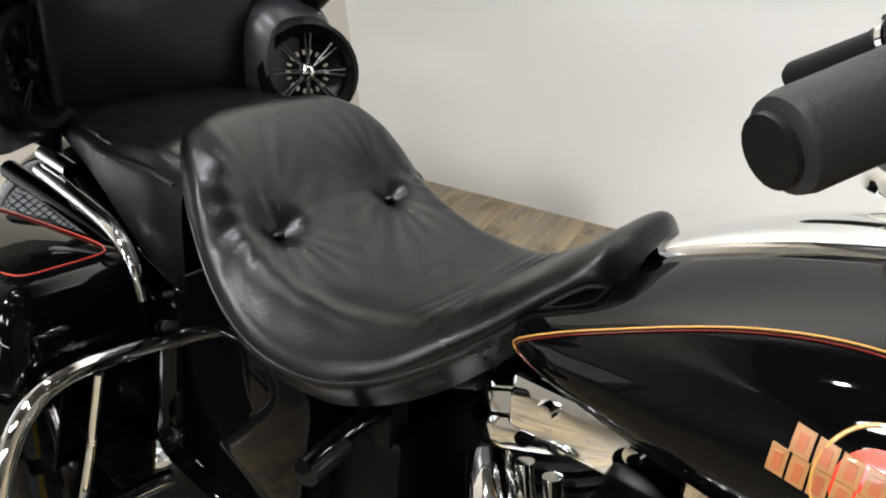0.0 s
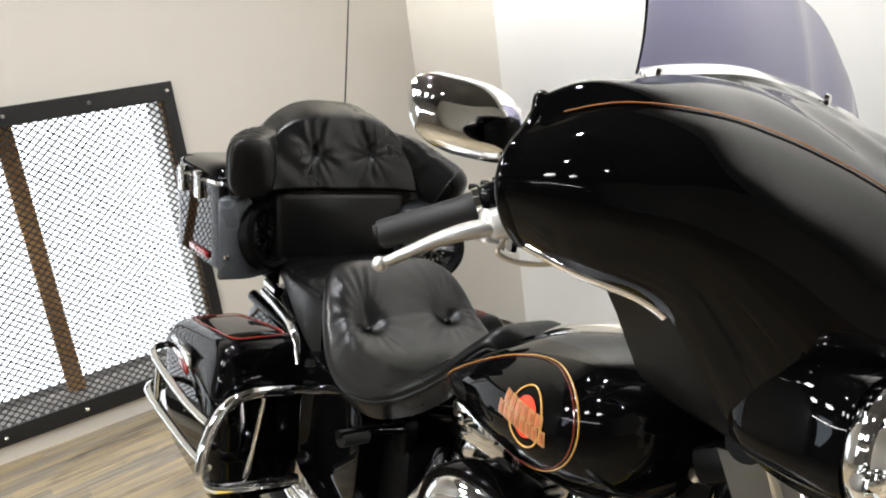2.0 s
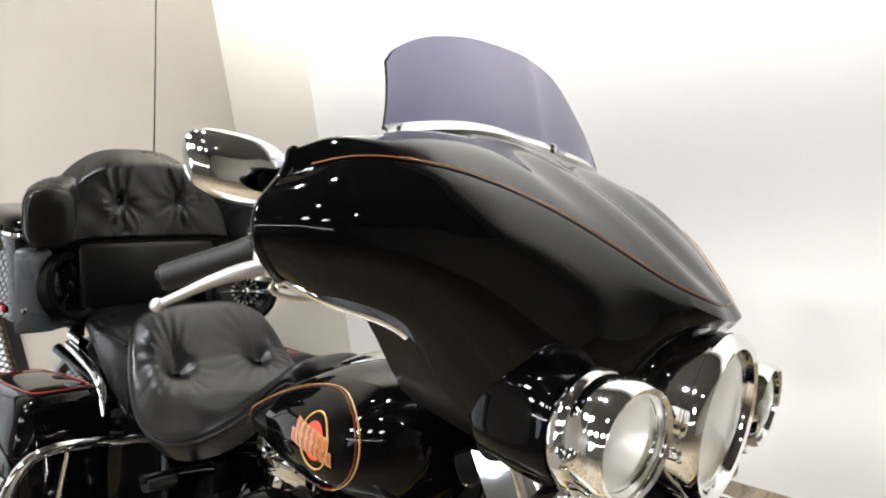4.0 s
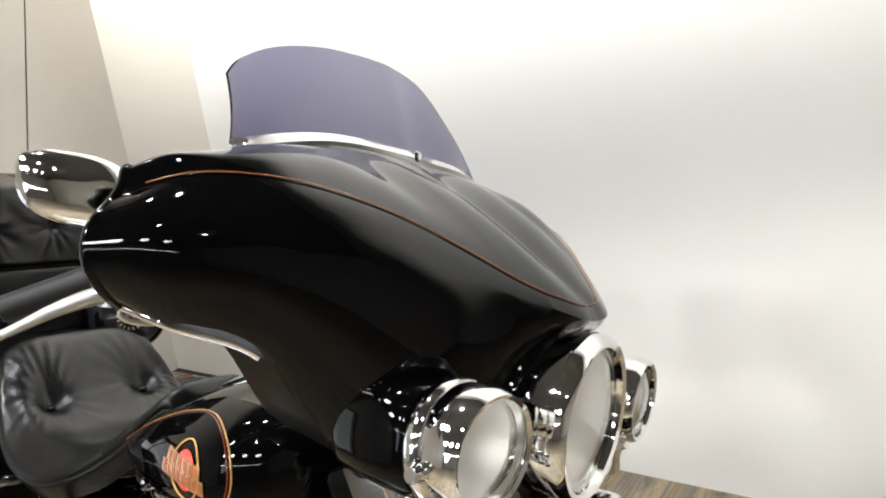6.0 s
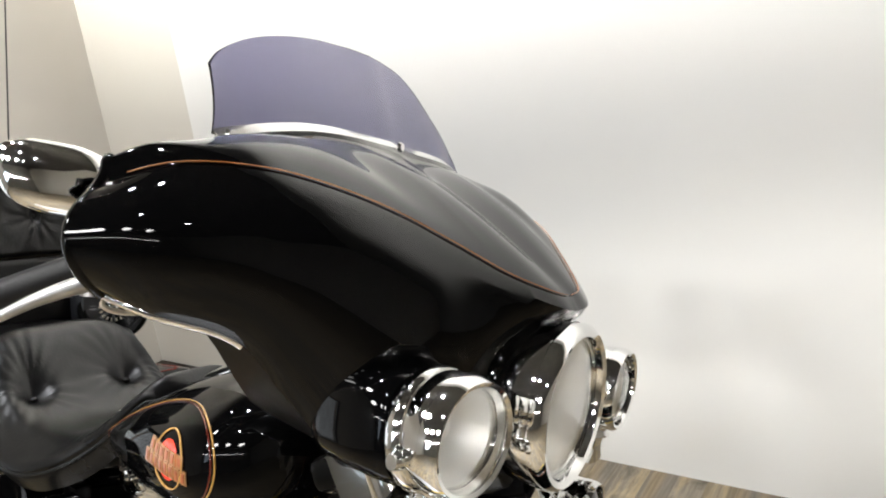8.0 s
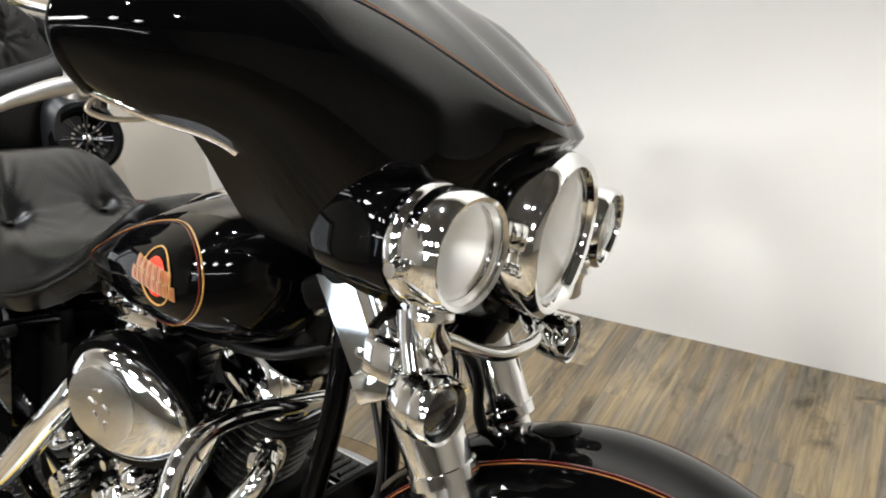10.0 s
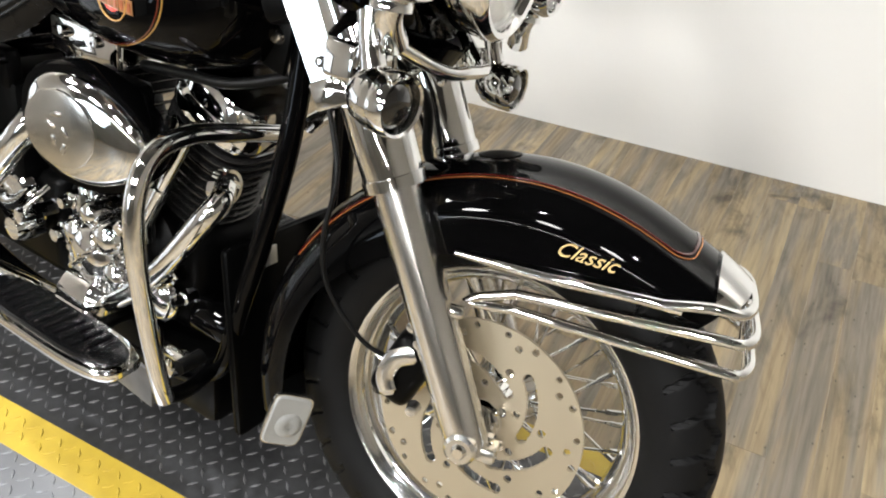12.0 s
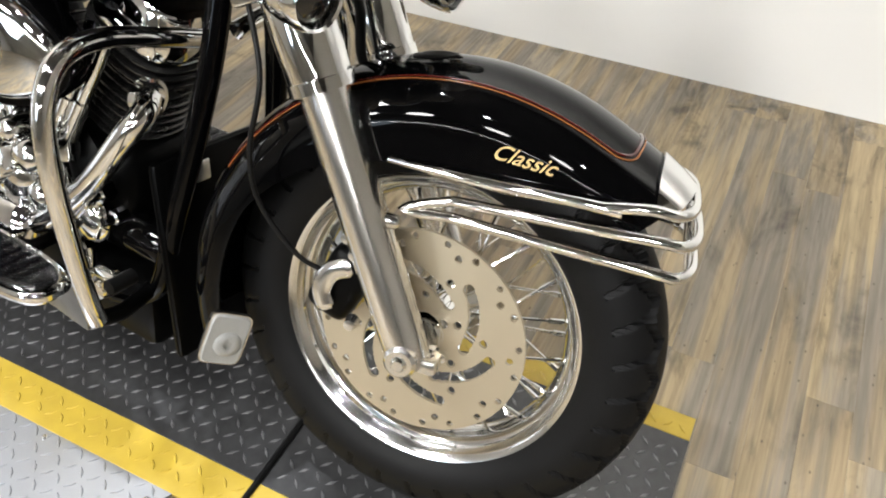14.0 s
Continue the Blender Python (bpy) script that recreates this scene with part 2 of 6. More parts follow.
def add(bm, b):
    if bm is None:
        return b
    me = bpy.data.meshes.new("join")
    b.to_mesh(me)
    b.free()
    bm.from_mesh(me)
    bpy.data.meshes.remove(me)
    return bm


AXIS = {"z": Matrix(), "y": Matrix.Rotation(radians(90), 4, "X"), "x": Matrix.Rotation(radians(90), 4, "Y")}


def lathe(profile, axis="z", at=(0, 0, 0), segs=48, bm=None, turn=None, closed=False):
    """Turns pairs of radius and height round an axis: z, y (height runs to -y) or x."""
    b = bmesh.new()
    rings = []
    for r, h in profile:
        if r < 1e-6:
            rings.append([b.verts.new((0, 0, h))])
        else:
            rings.append([b.verts.new((r * math.cos(2 * math.pi * i / segs), r * math.sin(2 * math.pi * i / segs), h)) for i in range(segs)])
    pairs = list(zip(rings, rings[1:])) + ([(rings[-1], rings[0])] if closed else [])
    for a, c in pairs:
        for i in range(segs):
            j = (i + 1) % segs
            if len(a) == 1 and len(c) > 1:
                b.faces.new((a[0], c[i], c[j]))
            elif len(c) == 1 and len(a) > 1:
                b.faces.new((a[i], a[j], c[0]))
            elif len(a) > 1:
                b.faces.new((a[i], a[j], c[j], c[i]))
    b.transform(Matrix.Translation(at) @ (turn if turn is not None else AXIS[axis]))
    return add(bm, b)


def spline(points, steps=8, closed=False):
    """Catmull-Rom through the points."""
    p = [Vector(q) for q in points]
    n = len(p)
    out = []
    spans = range(n) if closed else range(n - 1)
    for i in spans:
        a, b, c, d = (p[(i + k) % n] if closed else p[min(max(i + k, 0), n - 1)] for k in (-1, 0, 1, 2))
        for s in range(steps):
            t = s / steps
            out.append(0.5 * (2 * b + (c - a) * t + (2 * a - 5 * b + 4 * c - d) * t * t + (3 * b - a - 3 * c + d) * t ** 3))
    if not closed:
        out.append(p[-1])
    return out


def tube(points, radius, segs=14, bm=None, smooth=8, closed=False, flat=1.0, up=(0, 0, 1)):
    """A round bar along a smooth line; radius a number or one for each point given."""
    many = isinstance(radius, (list, tuple))
    if smooth:
        line = spline(points, smooth, closed)
        radii = spline([(r, 0, 0) for r in radius], smooth, closed) if many else None
        radii = [v[0] for v in radii] if many else [radius] * len(line)
    else:
        line, radii = [Vector(q) for q in points], list(radius) if many else [radius] * len(points)
    b = bmesh.new()
    n = len(line)
    side = None
    rings = []
    for i, q in enumerate(line):
        ahead = (line[(i + 1) % n] - line[i - 1]) if closed else (line[min(i + 1, n - 1)] - line[max(i - 1, 0)])
        ahead.normalize()
        if side is None:
            side = ahead.cross(Vector(up))
            if side.length < 1e-3:
                side = ahead.cross(Vector((1, 0, 0)))
        side = (side - ahead * side.dot(ahead)).normalized()
        above = ahead.cross(side)
        rings.append([b.verts.new(q + radii[i] * (math.cos(2 * math.pi * k / segs) * side + flat * math.sin(2 * math.pi * k / segs) * above)) for k in range(segs)])
    for a, c in list(zip(rings, rings[1:])) + ([(rings[-1], rings[0])] if closed else []):
        for k in range(segs):
            b.faces.new((a[k], a[(k + 1) % segs], c[(k + 1) % segs], c[k]))
    if not closed:
        b.faces.new(rings[0][::-1])
        b.faces.new(rings[-1])
    return add(bm, b)


def surface(rows, bm=None, close_u=False, cap=False):
    """Quads through rows of points, all rows of one length."""
    b = bmesh.new()
    grid = [[b.verts.new(q) for q in row] for row in rows]
    for a, c in zip(grid, grid[1:]):
        n = len(a)
        for k in range(n if close_u else n - 1):
            b.faces.new((a[k], a[(k + 1) % n], c[(k + 1) % n], c[k]))
    if cap:
        b.faces.new(grid[0][::-1])
        b.faces.new(grid[-1])
    bmesh.ops.remove_doubles(b, verts=b.verts, dist=1e-5)
    return add(bm, b)


def solid(bm, depth, inside=None):
    """Gives a sheet thickness, towards the point inside if one is given."""
    bmesh.ops.recalc_face_normals(bm, faces=bm.faces)
    bm.normal_update()
    verts, faces = list(bm.verts), list(bm.faces)
    sign = -1.0
    if inside is not None:
        sign = 1.0 if sum(v.normal.dot(Vector(inside) - v.co) for v in verts) > 0 else -1.0
    rim = [e for e in bm.edges if len(e.link_faces) == 1]
    twin = {v: bm.verts.new(v.co + sign * abs(depth) * v.normal) for v in verts}
    for f in faces:
        bm.faces.new([twin[v] for v in reversed(f.verts)])
    for e in rim:
        a, b = e.verts
        bm.faces.new((a, b, twin[b], twin[a]))
    return bm


def squircle(t, a, b, n=2.6):
    c, s = math.cos(t), math.sin(t)
    return a * math.copysign(abs(c) ** (2 / n), c), b * math.copysign(abs(s) ** (2 / n), s)


def mix(a, b, t):
    return a + (b - a) * t


def curve_at(keys, t):
    """A smooth value at t from pairs (t, value)."""
    xs, ys = zip(*keys)
    if t <= xs[0]:
        return ys[0]
    if t >= xs[-1]:
        return ys[-1]
    i = max(k for k in range(len(xs) - 1) if xs[k] <= t)
    p = [Vector((xs[min(max(i + k, 0), len(xs) - 1)], ys[min(max(i + k, 0), len(xs) - 1)])) for k in (-1, 0, 1, 2)]
    h = p[2].x - p[1].x
    u = (t - p[1].x) / h
    m0 = (p[2].y - p[0].y) / max(1e-6, p[2].x - p[0].x) * h
    m1 = (p[3].y - p[1].y) / max(1e-6, p[3].x - p[1].x) * h
    return (2 * u ** 3 - 3 * u * u + 1) * p[1].y + (u ** 3 - 2 * u * u + u) * m0 + (3 * u * u - 2 * u ** 3) * p[2].y + (u ** 3 - u * u) * m1


# ---- the room ----
def slab(name, x0, x1, y0, y1, z0, z1, mat, m=None, label="", bevel=0.0):
    ob = part(name, box(x1 - x0, y1 - y0, z1 - z0, ((x0 + x1) / 2, (y0 + y1) / 2, (z0 + z1) / 2), bevel), mat, smooth=False, m=m)
    return tagged(ob, label, kind="structure")


WALL_W = pose(-2.72, 0, 0, 0, 0, -3)
floor = slab("floor", -5, 9, -9, 1.6, -0.12, -0.008, floor_base, label="brown wood-look plank floor")
slab("wall_north", -2.03, 9.2, 1.342, 1.5, 0, 3.6, wall_white, label="white painted showroom wall")
slab("wall_recess", -3.2, -2.025, 1.41, 1.55, 0, 3.6, wall_beige, label="beige painted recessed wall")
slab("wall_west_low", -0.24, 0, -9.0, 1.6, 0, 0.080, wall_beige, WALL_W)
slab("wall_west_high", -0.24, 0, -9.0, 1.6, 1.13, 3.6, wall_beige, WALL_W)
slab("wall_west_side", -0.24, 0, 0.356, 1.6, 0.080, 1.13, wall_beige, WALL_W)
slab("wall_west_far_side", -0.24, 0, -9.0, -1.6, 0.080, 1.13, wall_beige, WALL_W)
# unseen walls and ceiling, toned for what paint and chrome reflect
slab("wall_east", 4.6, 4.8, -6.2, 1.342, 0, 3.6, wall_beige)
slab("wall_south", -5, 4.8, -6.4, -6.2, 0, 3.6, wall_dark)
slab("ceiling", -5, 9.2, -9.2, 1.6, 3.6, 3.7, ceiling_dark)
slab("backdrop", -0.62, -0.6, -2.4, 0.9, -0.4, 1.9, window_glow, WALL_W)


def build_window():
    """The opening in the west wall: steel frame, bolts, timber jambs, a post and expanded metal."""
    y0, y1, z0, z1 = -1.6, 0.386, 0.063, 1.166
    win = tagged(empty("window_1", WALL_W, "interior window with a bolted black steel frame and expanded metal mesh", "window"), kind="structure")
    w = 0.062
    part("frame_rail", box(0.012, y1 - y0, w, (0.008, (y0 + y1) / 2, z1 - w / 2), 0.002), frame_black, win, smooth=False)
    part("frame_rail", box(0.012, y1 - y0, w, (0.008, (y0 + y1) / 2, z0 + w / 2), 0.002), frame_black, win, smooth=False)
    part("frame_stile", box(0.012, w * 0.62, z1 - z0 - 2 * w, (0.008, y1 - w * 0.31, (z0 + z1) / 2), 0.002), frame_black, win, smooth=False)
    part("frame_stile", box(0.012, w, z1 - z0 - 2 * w, (0.008, y0 + w / 2, (z0 + z1) / 2), 0.002), frame_black, win, smooth=False)
    bolt = part("bolt", lathe([(0, 0.007), (0.004, 0.007), (0.0075, 0.004), (0.0085, 0)], "x", segs=14), brushed, win)
    bolt.location = (0.015, y1 - 0.022, z1 - 0.03)
    spots = [(y1 - 0.022 - 0.261 * k, z1 - 0.03) for k in range(1, 8)] + [(y1 - 0.022 - 0.261 * k, z0 + 0.03) for k in range(8)]
    spots += [(y1 - 0.022, z1 - 0.03 - 0.305 * k) for k in (1, 2)]
    for by, bz in spots:
        b = bolt.copy()
        scene.collection.objects.link(b)
        b.location = (0.015, by, bz)
    part("jamb", box(0.034, 0.026, z1 - z0 - 0.05, (-0.020, y1 - 0.037, (z0 + z1) / 2)), rough_timber, win, "rough brown timber jamb", smooth=False)
    part("head_jamb", box(0.20, y1 - y0 - 0.06, 0.024, (-0.1, (y0 + y1) / 2, z1 - 0.05)), rough_dark, win, smooth=False)
    part("sill", box(0.23, y1 - y0 - 0.06, 0.024, (-0.115, (y0 + y1) / 2, z0 + 0.024)), sill_grey, win, "dusty grey timber sill", smooth=False)
    part("reveal", box(0.19, 0.020, z1 - z0 - 0.06, (-0.135, y1 - 0.034, (z0 + z1) / 2)), white_lining, win, "white painted lining board", smooth=False)
    part("post", box(0.05, 0.058, z1 - z0 - 0.06, (-0.20, -0.153, (z0 + z1) / 2), 0.002), orange_timber, win, "orange-brown timber post", smooth=False)
    part("block", box(0.06, 0.12, 0.10, (-0.12, -0.78, z0 + 0.09), 0.003), rough_dark, win, "dark timber block", smooth=False)
    # expanded metal: strands run zig-zag, one row mirrored to the next
    verts, faces = [], []
    pitch, rise, t = 0.030, 0.0125, 0.0031
    cols, rows = int((y1 - y0 - 0.05) / pitch), int((z1 - z0 - 0.05) / rise)
    for r in range(rows):
        for c in range(2 * cols):
            ya, yb = y0 + 0.03 + c * pitch / 2, y0 + 0.03 + (c + 1) * pitch / 2
            za = z0 + 0.03 + rise * (r + (0.5 if (c + r) % 2 else -0.5) * 0.94 + 0.5)
            zb = z0 + 0.03 + rise * (r + (-0.5 if (c + r) % 2 else 0.5) * 0.94 + 0.5)
            k = len(verts)
            verts += [(0.0, ya, za - t), (0.0, yb, zb - t), (0.0, yb, zb + t), (0.0, ya, za + t), (0.003, ya, za), (0.003, yb, zb)]
            faces += [(k, k + 1, k + 5, k + 4), (k + 4, k + 5, k + 2, k + 3), (k + 3, k + 2, k + 1, k)]
    me = bpy.data.meshes.new("expanded_mesh")
    me.from_pydata(verts, [], faces)
    me.materials.append(mesh_steel)
    ob = new("expanded_mesh", me)
    ob.parent = win
    tagged(ob, "grey expanded metal mesh", kind="stuff")


build_window()


def lamp(x, y, z, size, power, target=None, warm=(0.93, 0.955, 1.0)):
    la = bpy.data.lights.new("ceiling_lamp", "AREA")
    la.shape, la.size, la.energy, la.color, la.spread = "DISK", size, power, warm, radians(135)
    ob = new("ceiling_lamp", la)
    ob.matrix_world = look((x, y, z), target) if target else pose(x, y, z)
    return ob


def spot(x, y, z, target, power, degrees, blend):
    la = bpy.data.lights.new("track_spot", "SPOT")
    la.energy, la.color, la.spot_size, la.spot_blend, la.shadow_soft_size = power, (0.99, 0.985, 0.965), radians(degrees), blend, 0.26
    ob = new("track_spot", la)
    ob.matrix_world = look((x, y, z), target)
    return ob


def strip(x, y, z, long, wide, target, power, spread, warm):
    la = bpy.data.lights.new("strip_lamp", "AREA")
    la.shape, la.size, la.size_y, la.energy, la.color, la.spread = "RECTANGLE", long, wide, power, warm, radians(spread)
    new("strip_lamp", la).matrix_world = look((x, y, z), target)


# a wall washer, a row of down-lights over the aisle, track spots that throw the bike's shadow, and tube lamps by the far wall
strip(-0.3, -1.3, 3.4, 5.2, 0.08, (-0.3, 1.34, 2.25), 88, 40, (1.0, 0.985, 0.95))
for lx, ly, power in ((-1.9, 0.1, 13), (-0.9, 0.1, 26)):
    lamp(lx, ly, 3.5, 0.11, power)
for tx in (-2.2, -0.7, 0.8, 2.3):
    strip(tx, -5.7, 2.3, 1.36, 0.03, (tx, 0.0, 0.8), 11, 150, (1.0, 0.98, 0.95))
for lx, ly, power in ((0.2, -1.7, 20), (2.1, -1.9, 20)):
    lamp(lx, ly, 3.5, 0.12, power)
for lx, tx, power in ((-2.2, 0.0, 310), (-1.0, 0.2, 280), (0.5, 0.3, 210), (1.9, 0.6, 240)):
    spot(lx, -4.2, 3.4, (tx, -0.15, 0.0), power, 33, 0.35)
spot(0.2, -3.6, 3.4, (-2.72, 0.2, 0.25), 360, 30, 0.6)
spot(-1.75, -1.75, 3.5, (-0.75, -0.5, 0.0), 430, 72, 0.7)
# the daylight opening behind the camera, mirrored in the tank
door_light = bpy.data.lights.new("doorway_daylight", "AREA")
door_light.shape, door_light.size, door_light.size_y, door_light.energy, door_light.color = "RECTANGLE", 1.1, 1.5, 30, (0.75, 0.87, 1.0)
new("doorway_daylight", door_light).matrix_world = look((-1.9, -6.1, 1.9), (-0.6, 0, 0.8))

# ---- the motorcycle's frame of reference ----
HEAD, LEAN, STEER, X0, Y0 = -6.0, 13.0, 16.0, 0.0, -0.06
BIKE = pose(X0, Y0, 0, 0, 0, HEAD) @ Matrix.Rotation(radians(-LEAN), 4, "X")
HUB = Vector((0, 0, 0.31))
FS = Matrix.Translation(HUB) @ Matrix.Rotation(radians(STEER), 4, Vector((-0.438, 0, 0.899))) @ Matrix.Translation(-HUB)
# the fairing with its lamps, and the handlebar, on the steered front end
TOP_AT = Vector((-0.142, -0.124, 1.03))
FT = FS @ Matrix.Translation(TOP_AT) @ Matrix.Scale(0.95, 4) @ Matrix.Translation(-TOP_AT)
FC = FS @ Matrix.Translation((0.012, 0.012, -0.009))
bike = empty("motorcycle", BIKE, "black touring motorcycle with chrome trim, leaning on its side stand", "motorcycle")


# ---- fairing ----
def fairing_keys(a):
    """Shoulder, upper edge and lower edge of the fairing at a, from 0 at the front to 1 at the rear, on the left side."""
    s = Vector((curve_at([(0, -0.082), (0.15, -0.09), (0.3, -0.125), (0.42, -0.172), (0.55, -0.222), (0.68, -0.272), (0.8, -0.315), (0.92, -0.372), (1, -0.435)], a),
                curve_at([(0, 0), (0.15, 0.05), (0.3, 0.105), (0.42, 0.155), (0.55, 0.21), (0.68, 0.265), (0.8, 0.315), (0.92, 0.362), (1, 0.386)], a),
                curve_at([(0, 0.995), (0.15, 1.0), (0.3, 1.017), (0.42, 1.047), (0.55, 1.077), (0.68, 1.098), (0.8, 1.107), (0.92, 1.103), (1, 1.082)], a)))
    t = Vector((curve_at([(0, -0.345), (0.45, -0.37), (0.7, -0.412), (0.85, -0.432), (1, -0.440)], a),
                curve_at([(0, 0), (0.45, 0.16), (0.7, 0.265), (0.85, 0.32), (1, 0.376)], a),
                curve_at([(0, 1.172), (0.45, 1.168), (0.7, 1.144), (0.85, 1.116), (0.94, 1.106), (1, 1.090)], a)))
    b = Vector((curve_at([(0, -0.13), (0.2, -0.165), (0.42, -0.255), (0.55, -0.30), (0.68, -0.325), (0.85, -0.380), (1, -0.430)], a),
                curve_at([(0, 0), (0.2, 0.08), (0.42, 0.20), (0.55, 0.262), (0.68, 0.31), (0.85, 0.365), (1, 0.385)], a),
                curve_at([(0, 0.755), (0.2, 0.765), (0.42, 0.815), (0.55, 0.89), (0.68, 0.945), (0.85, 0.968), (1, 0.985)], a)))
    return s, t, b


def fairing_point(u, v):
    """u from -1 (right rear) through 0 (front) to 1 (left rear), v from 0 (lower edge) through 0.6 (shoulder) to 1 (upper edge)."""
    a = abs(u)
    s, t, b = fairing_keys(a)
    if v < 0.6:
        k = v / 0.6
        p = b.lerp(s, k)
        out = Vector((s.x + 0.50, s.y * 1.25, 0)).normalized()
        p += out * (0.062 * math.sin(k * math.pi) ** 0.8 * math.sin(math.pi / 2 * min(1, a / 0.40)) * (1 - 0.45 * a))
        p.x -= 0.075 * max(0, 1 - (a / 0.44) ** 2) ** 1.15 * math.sin(min(1, k * 1.06) * math.pi) ** 0.7
        p.y += 0.006 * math.sin(k * math.pi) * a
    else:
        k = (v - 0.6) / 0.4
        p = s.lerp(t, k)
        p.z += 0.030 * math.sin(k * math.pi) * (1 - 0.35 * a) * (0.35 + 0.65 * min(1, a / 0.3))
        p.z -= 0.012 * math.sin(k * math.pi) ** 2 * math.exp(-((a - 0.42) / 0.13) ** 2)
    if u > 0:
        p.x += 0.17 * p.y * math.sin(math.pi / 2 * min(1, a / 0.5))
    return Vector((p.x, math.copysign(p.y, u), p.z))


def build_fairing():
    n = 120
    rows = [[fairing_point(-1 + 2 * i / n, j / 36) for i in range(n + 1)] for j in range(37)]
    # the rolled rear rims
    shell = surface(rows)
    fairing = part("fairing", solid(shell, 0.006, (-0.5, 0, 0.9)), black_paint, bike, "glossy black batwing fairing", FT)
    for s in (-1, 1):
        edge = [fairing_point(s, j / 36) for j in range(37)]
        rim = tube([p + Vector((-0.001, -0.0078 * s, -0.001)) for p in edge[::4]], 0.008, 14, smooth=4)
        part("rear_rim", rim, black_paint, fairing, m=FT)
        line = [fairing_point(s * (0.02 + 0.95 * k / 40), 0.618) + Vector((0.001, 0.001 * s, 0.0012)) for k in range(41)]
        part("pinstripe", tube(line, 0.0011, 6, smooth=0, flat=0.6), stripe_orange, fairing, "orange pinstripe", FT)
        low = [fairing_point(s * (0.67 + 0.33 * k / 24), 0.0) for k in range(25)]
        lip = tube([p + Vector((-0.006, -0.007 * s, -0.001)) for p in low], 0.0055, 10, smooth=0)
        part("lower_lip", lip, chrome if s < 0 else black_plain, fairing, "chrome inner fairing trim" if s < 0 else "", FT)
        part("screw", lathe([(0, 0.004), (0.005, 0.003), (0.006, 0)], "y", (0, 0, 0), 12, turn=Matrix.Translation((-0.40, 0.385 * s, 1.02)) @ AXIS["y"]), chrome, fairing, m=FT)
    inner = []
    for v in (0.0, 0.12, 0.5, 0.85, 1.0):
        row = []
        for i in range(33):
            u = -0.985 + 1.97 * i / 32
            a = abs(u)
            s_, t_, b_ = fairing_keys(a)
            p = b_.lerp(t_, v)
            row.append(Vector((max(-0.445, min(p.x, t_.x)) if v > 0.9 else mix(-0.385, -0.44, a ** 2) if v > 0.05 else b_.x, math.copysign(p.y * 0.97, u), p.z - (0.006 if v > 0.9 else -0.006 if v < 0.1 else 0))))
        inner.append(row)
    part("inner_fairing", solid(surface(inner), 0.003, (-0.2, 0, 0.9)), black_plain, fairing, "satin black inner fairing", FT)
    # windshield
    rows = []
    for j in range(17):
        t = j / 16
        row = []
        for i in range(41):
            u = math.sin(math.pi / 2 * (-1 + i / 20))
            base = fairing_point(u * 0.692, 1.0)
            high = 0.119 * curve_at([(-1.0, 0.52), (-0.97, 0.61), (-0.89, 0.71), (-0.81, 0.77), (-0.7, 0.815), (-0.59, 0.86), (-0.45, 0.915), (-0.3, 0.965), (-0.15, 1.01), (0.0, 1.028), (0.16, 1.035), (0.31, 0.98), (0.45, 0.84), (0.59, 0.64), (0.71, 0.49), (0.81, 0.38), (0.92, 0.26), (1.0, 0.12)], u)
            row.append(base + Vector((-0.008 - (0.027 * t + 0.013 * t * t) * (1 - 1.295 * u * u), min(u, 0.3) * 0.025 * t * t, high * t + 0.004 - 0.006 * u * t)))
        rows.append(row)
    shield = part("windshield", solid(surface(rows), 0.003), tinted_glass, bike, "violet-tinted clear windshield", FT)
    shield.visible_shadow = False
    base = [fairing_point(-0.71 + 1.42 * i / 40, 1.0) + Vector((0.004, 0, 0.004)) for i in range(41)]
    strip = [[p + Vector((0.004, 0, -0.010)) for p in base], [p + Vector((0.008, 0, -0.002)) for p in base], [p + Vector((-0.004, 0, 0.007)) for p in base]]
    trim_ob = part("windshield_trim", solid(surface(strip), 0.005), chrome, bike, "chrome strip under the windshield", FT)
    for u in (-0.69, -0.02, 0.65):
        p = fairing_point(u, 1.0) + Vector((0.014, 0.0, 0.004))
        part("screw", lathe([(0, 0.005), (0.005, 0.004), (0.007, 0)], "x", p, 14), chrome, trim_ob, m=FT)
    part("vent_gasket", tube([p + Vector((0.006, 0, -0.016)) for p in base], 0.005, 8, smooth=0), rubber, trim_ob, m=FT)


# ---- wheels ----
def tread_depth(ang, h):
    """Depth of the tread's zig-zag grooves, at an angle in turns and a height from -1 to 1 across the tyre."""
    k = (ang * 34 + 0.55 * abs(h) ** 0.9 + (0.5 if h > 0 else 0)) % 1.0
    groove = abs(k - 0.5) < 0.06 and 0.42 < abs(h) < 0.97
    zig = abs((ang * 34 + (0.5 if h > 0 else 0)) % 1.0 - 0.5) * 2
    centre = abs(abs(h) - 0.30 - 0.16 * zig) < 0.055
    return 0.012 if groove or centre else 0.0


def build_tyre(c, m, wheel, fine):
    turns, across = (544, 60) if fine else (96, 20)
    rows = []
    for k in range(turns):
        row = []
        for i in range(across + 1):
            f = -1 + 2 * i / across
            t = math.radians(132 * f)
            r, y = 0.2465 + 0.0585 * math.cos(t), 0.060 * math.sin(t)
            if fine and abs(f) < 0.68:
                r -= tread_depth(k / turns, f / 0.68)
            ang = math.tau * k / turns
            row.append(c + Vector((r * math.cos(ang), y, r * math.sin(ang))))
        rows.append(row)
    rows.append(rows[0])
    part("tyre", surface(rows), tyre_rubber, wheel, "black motorcycle tyre with zig-zag tread", m)


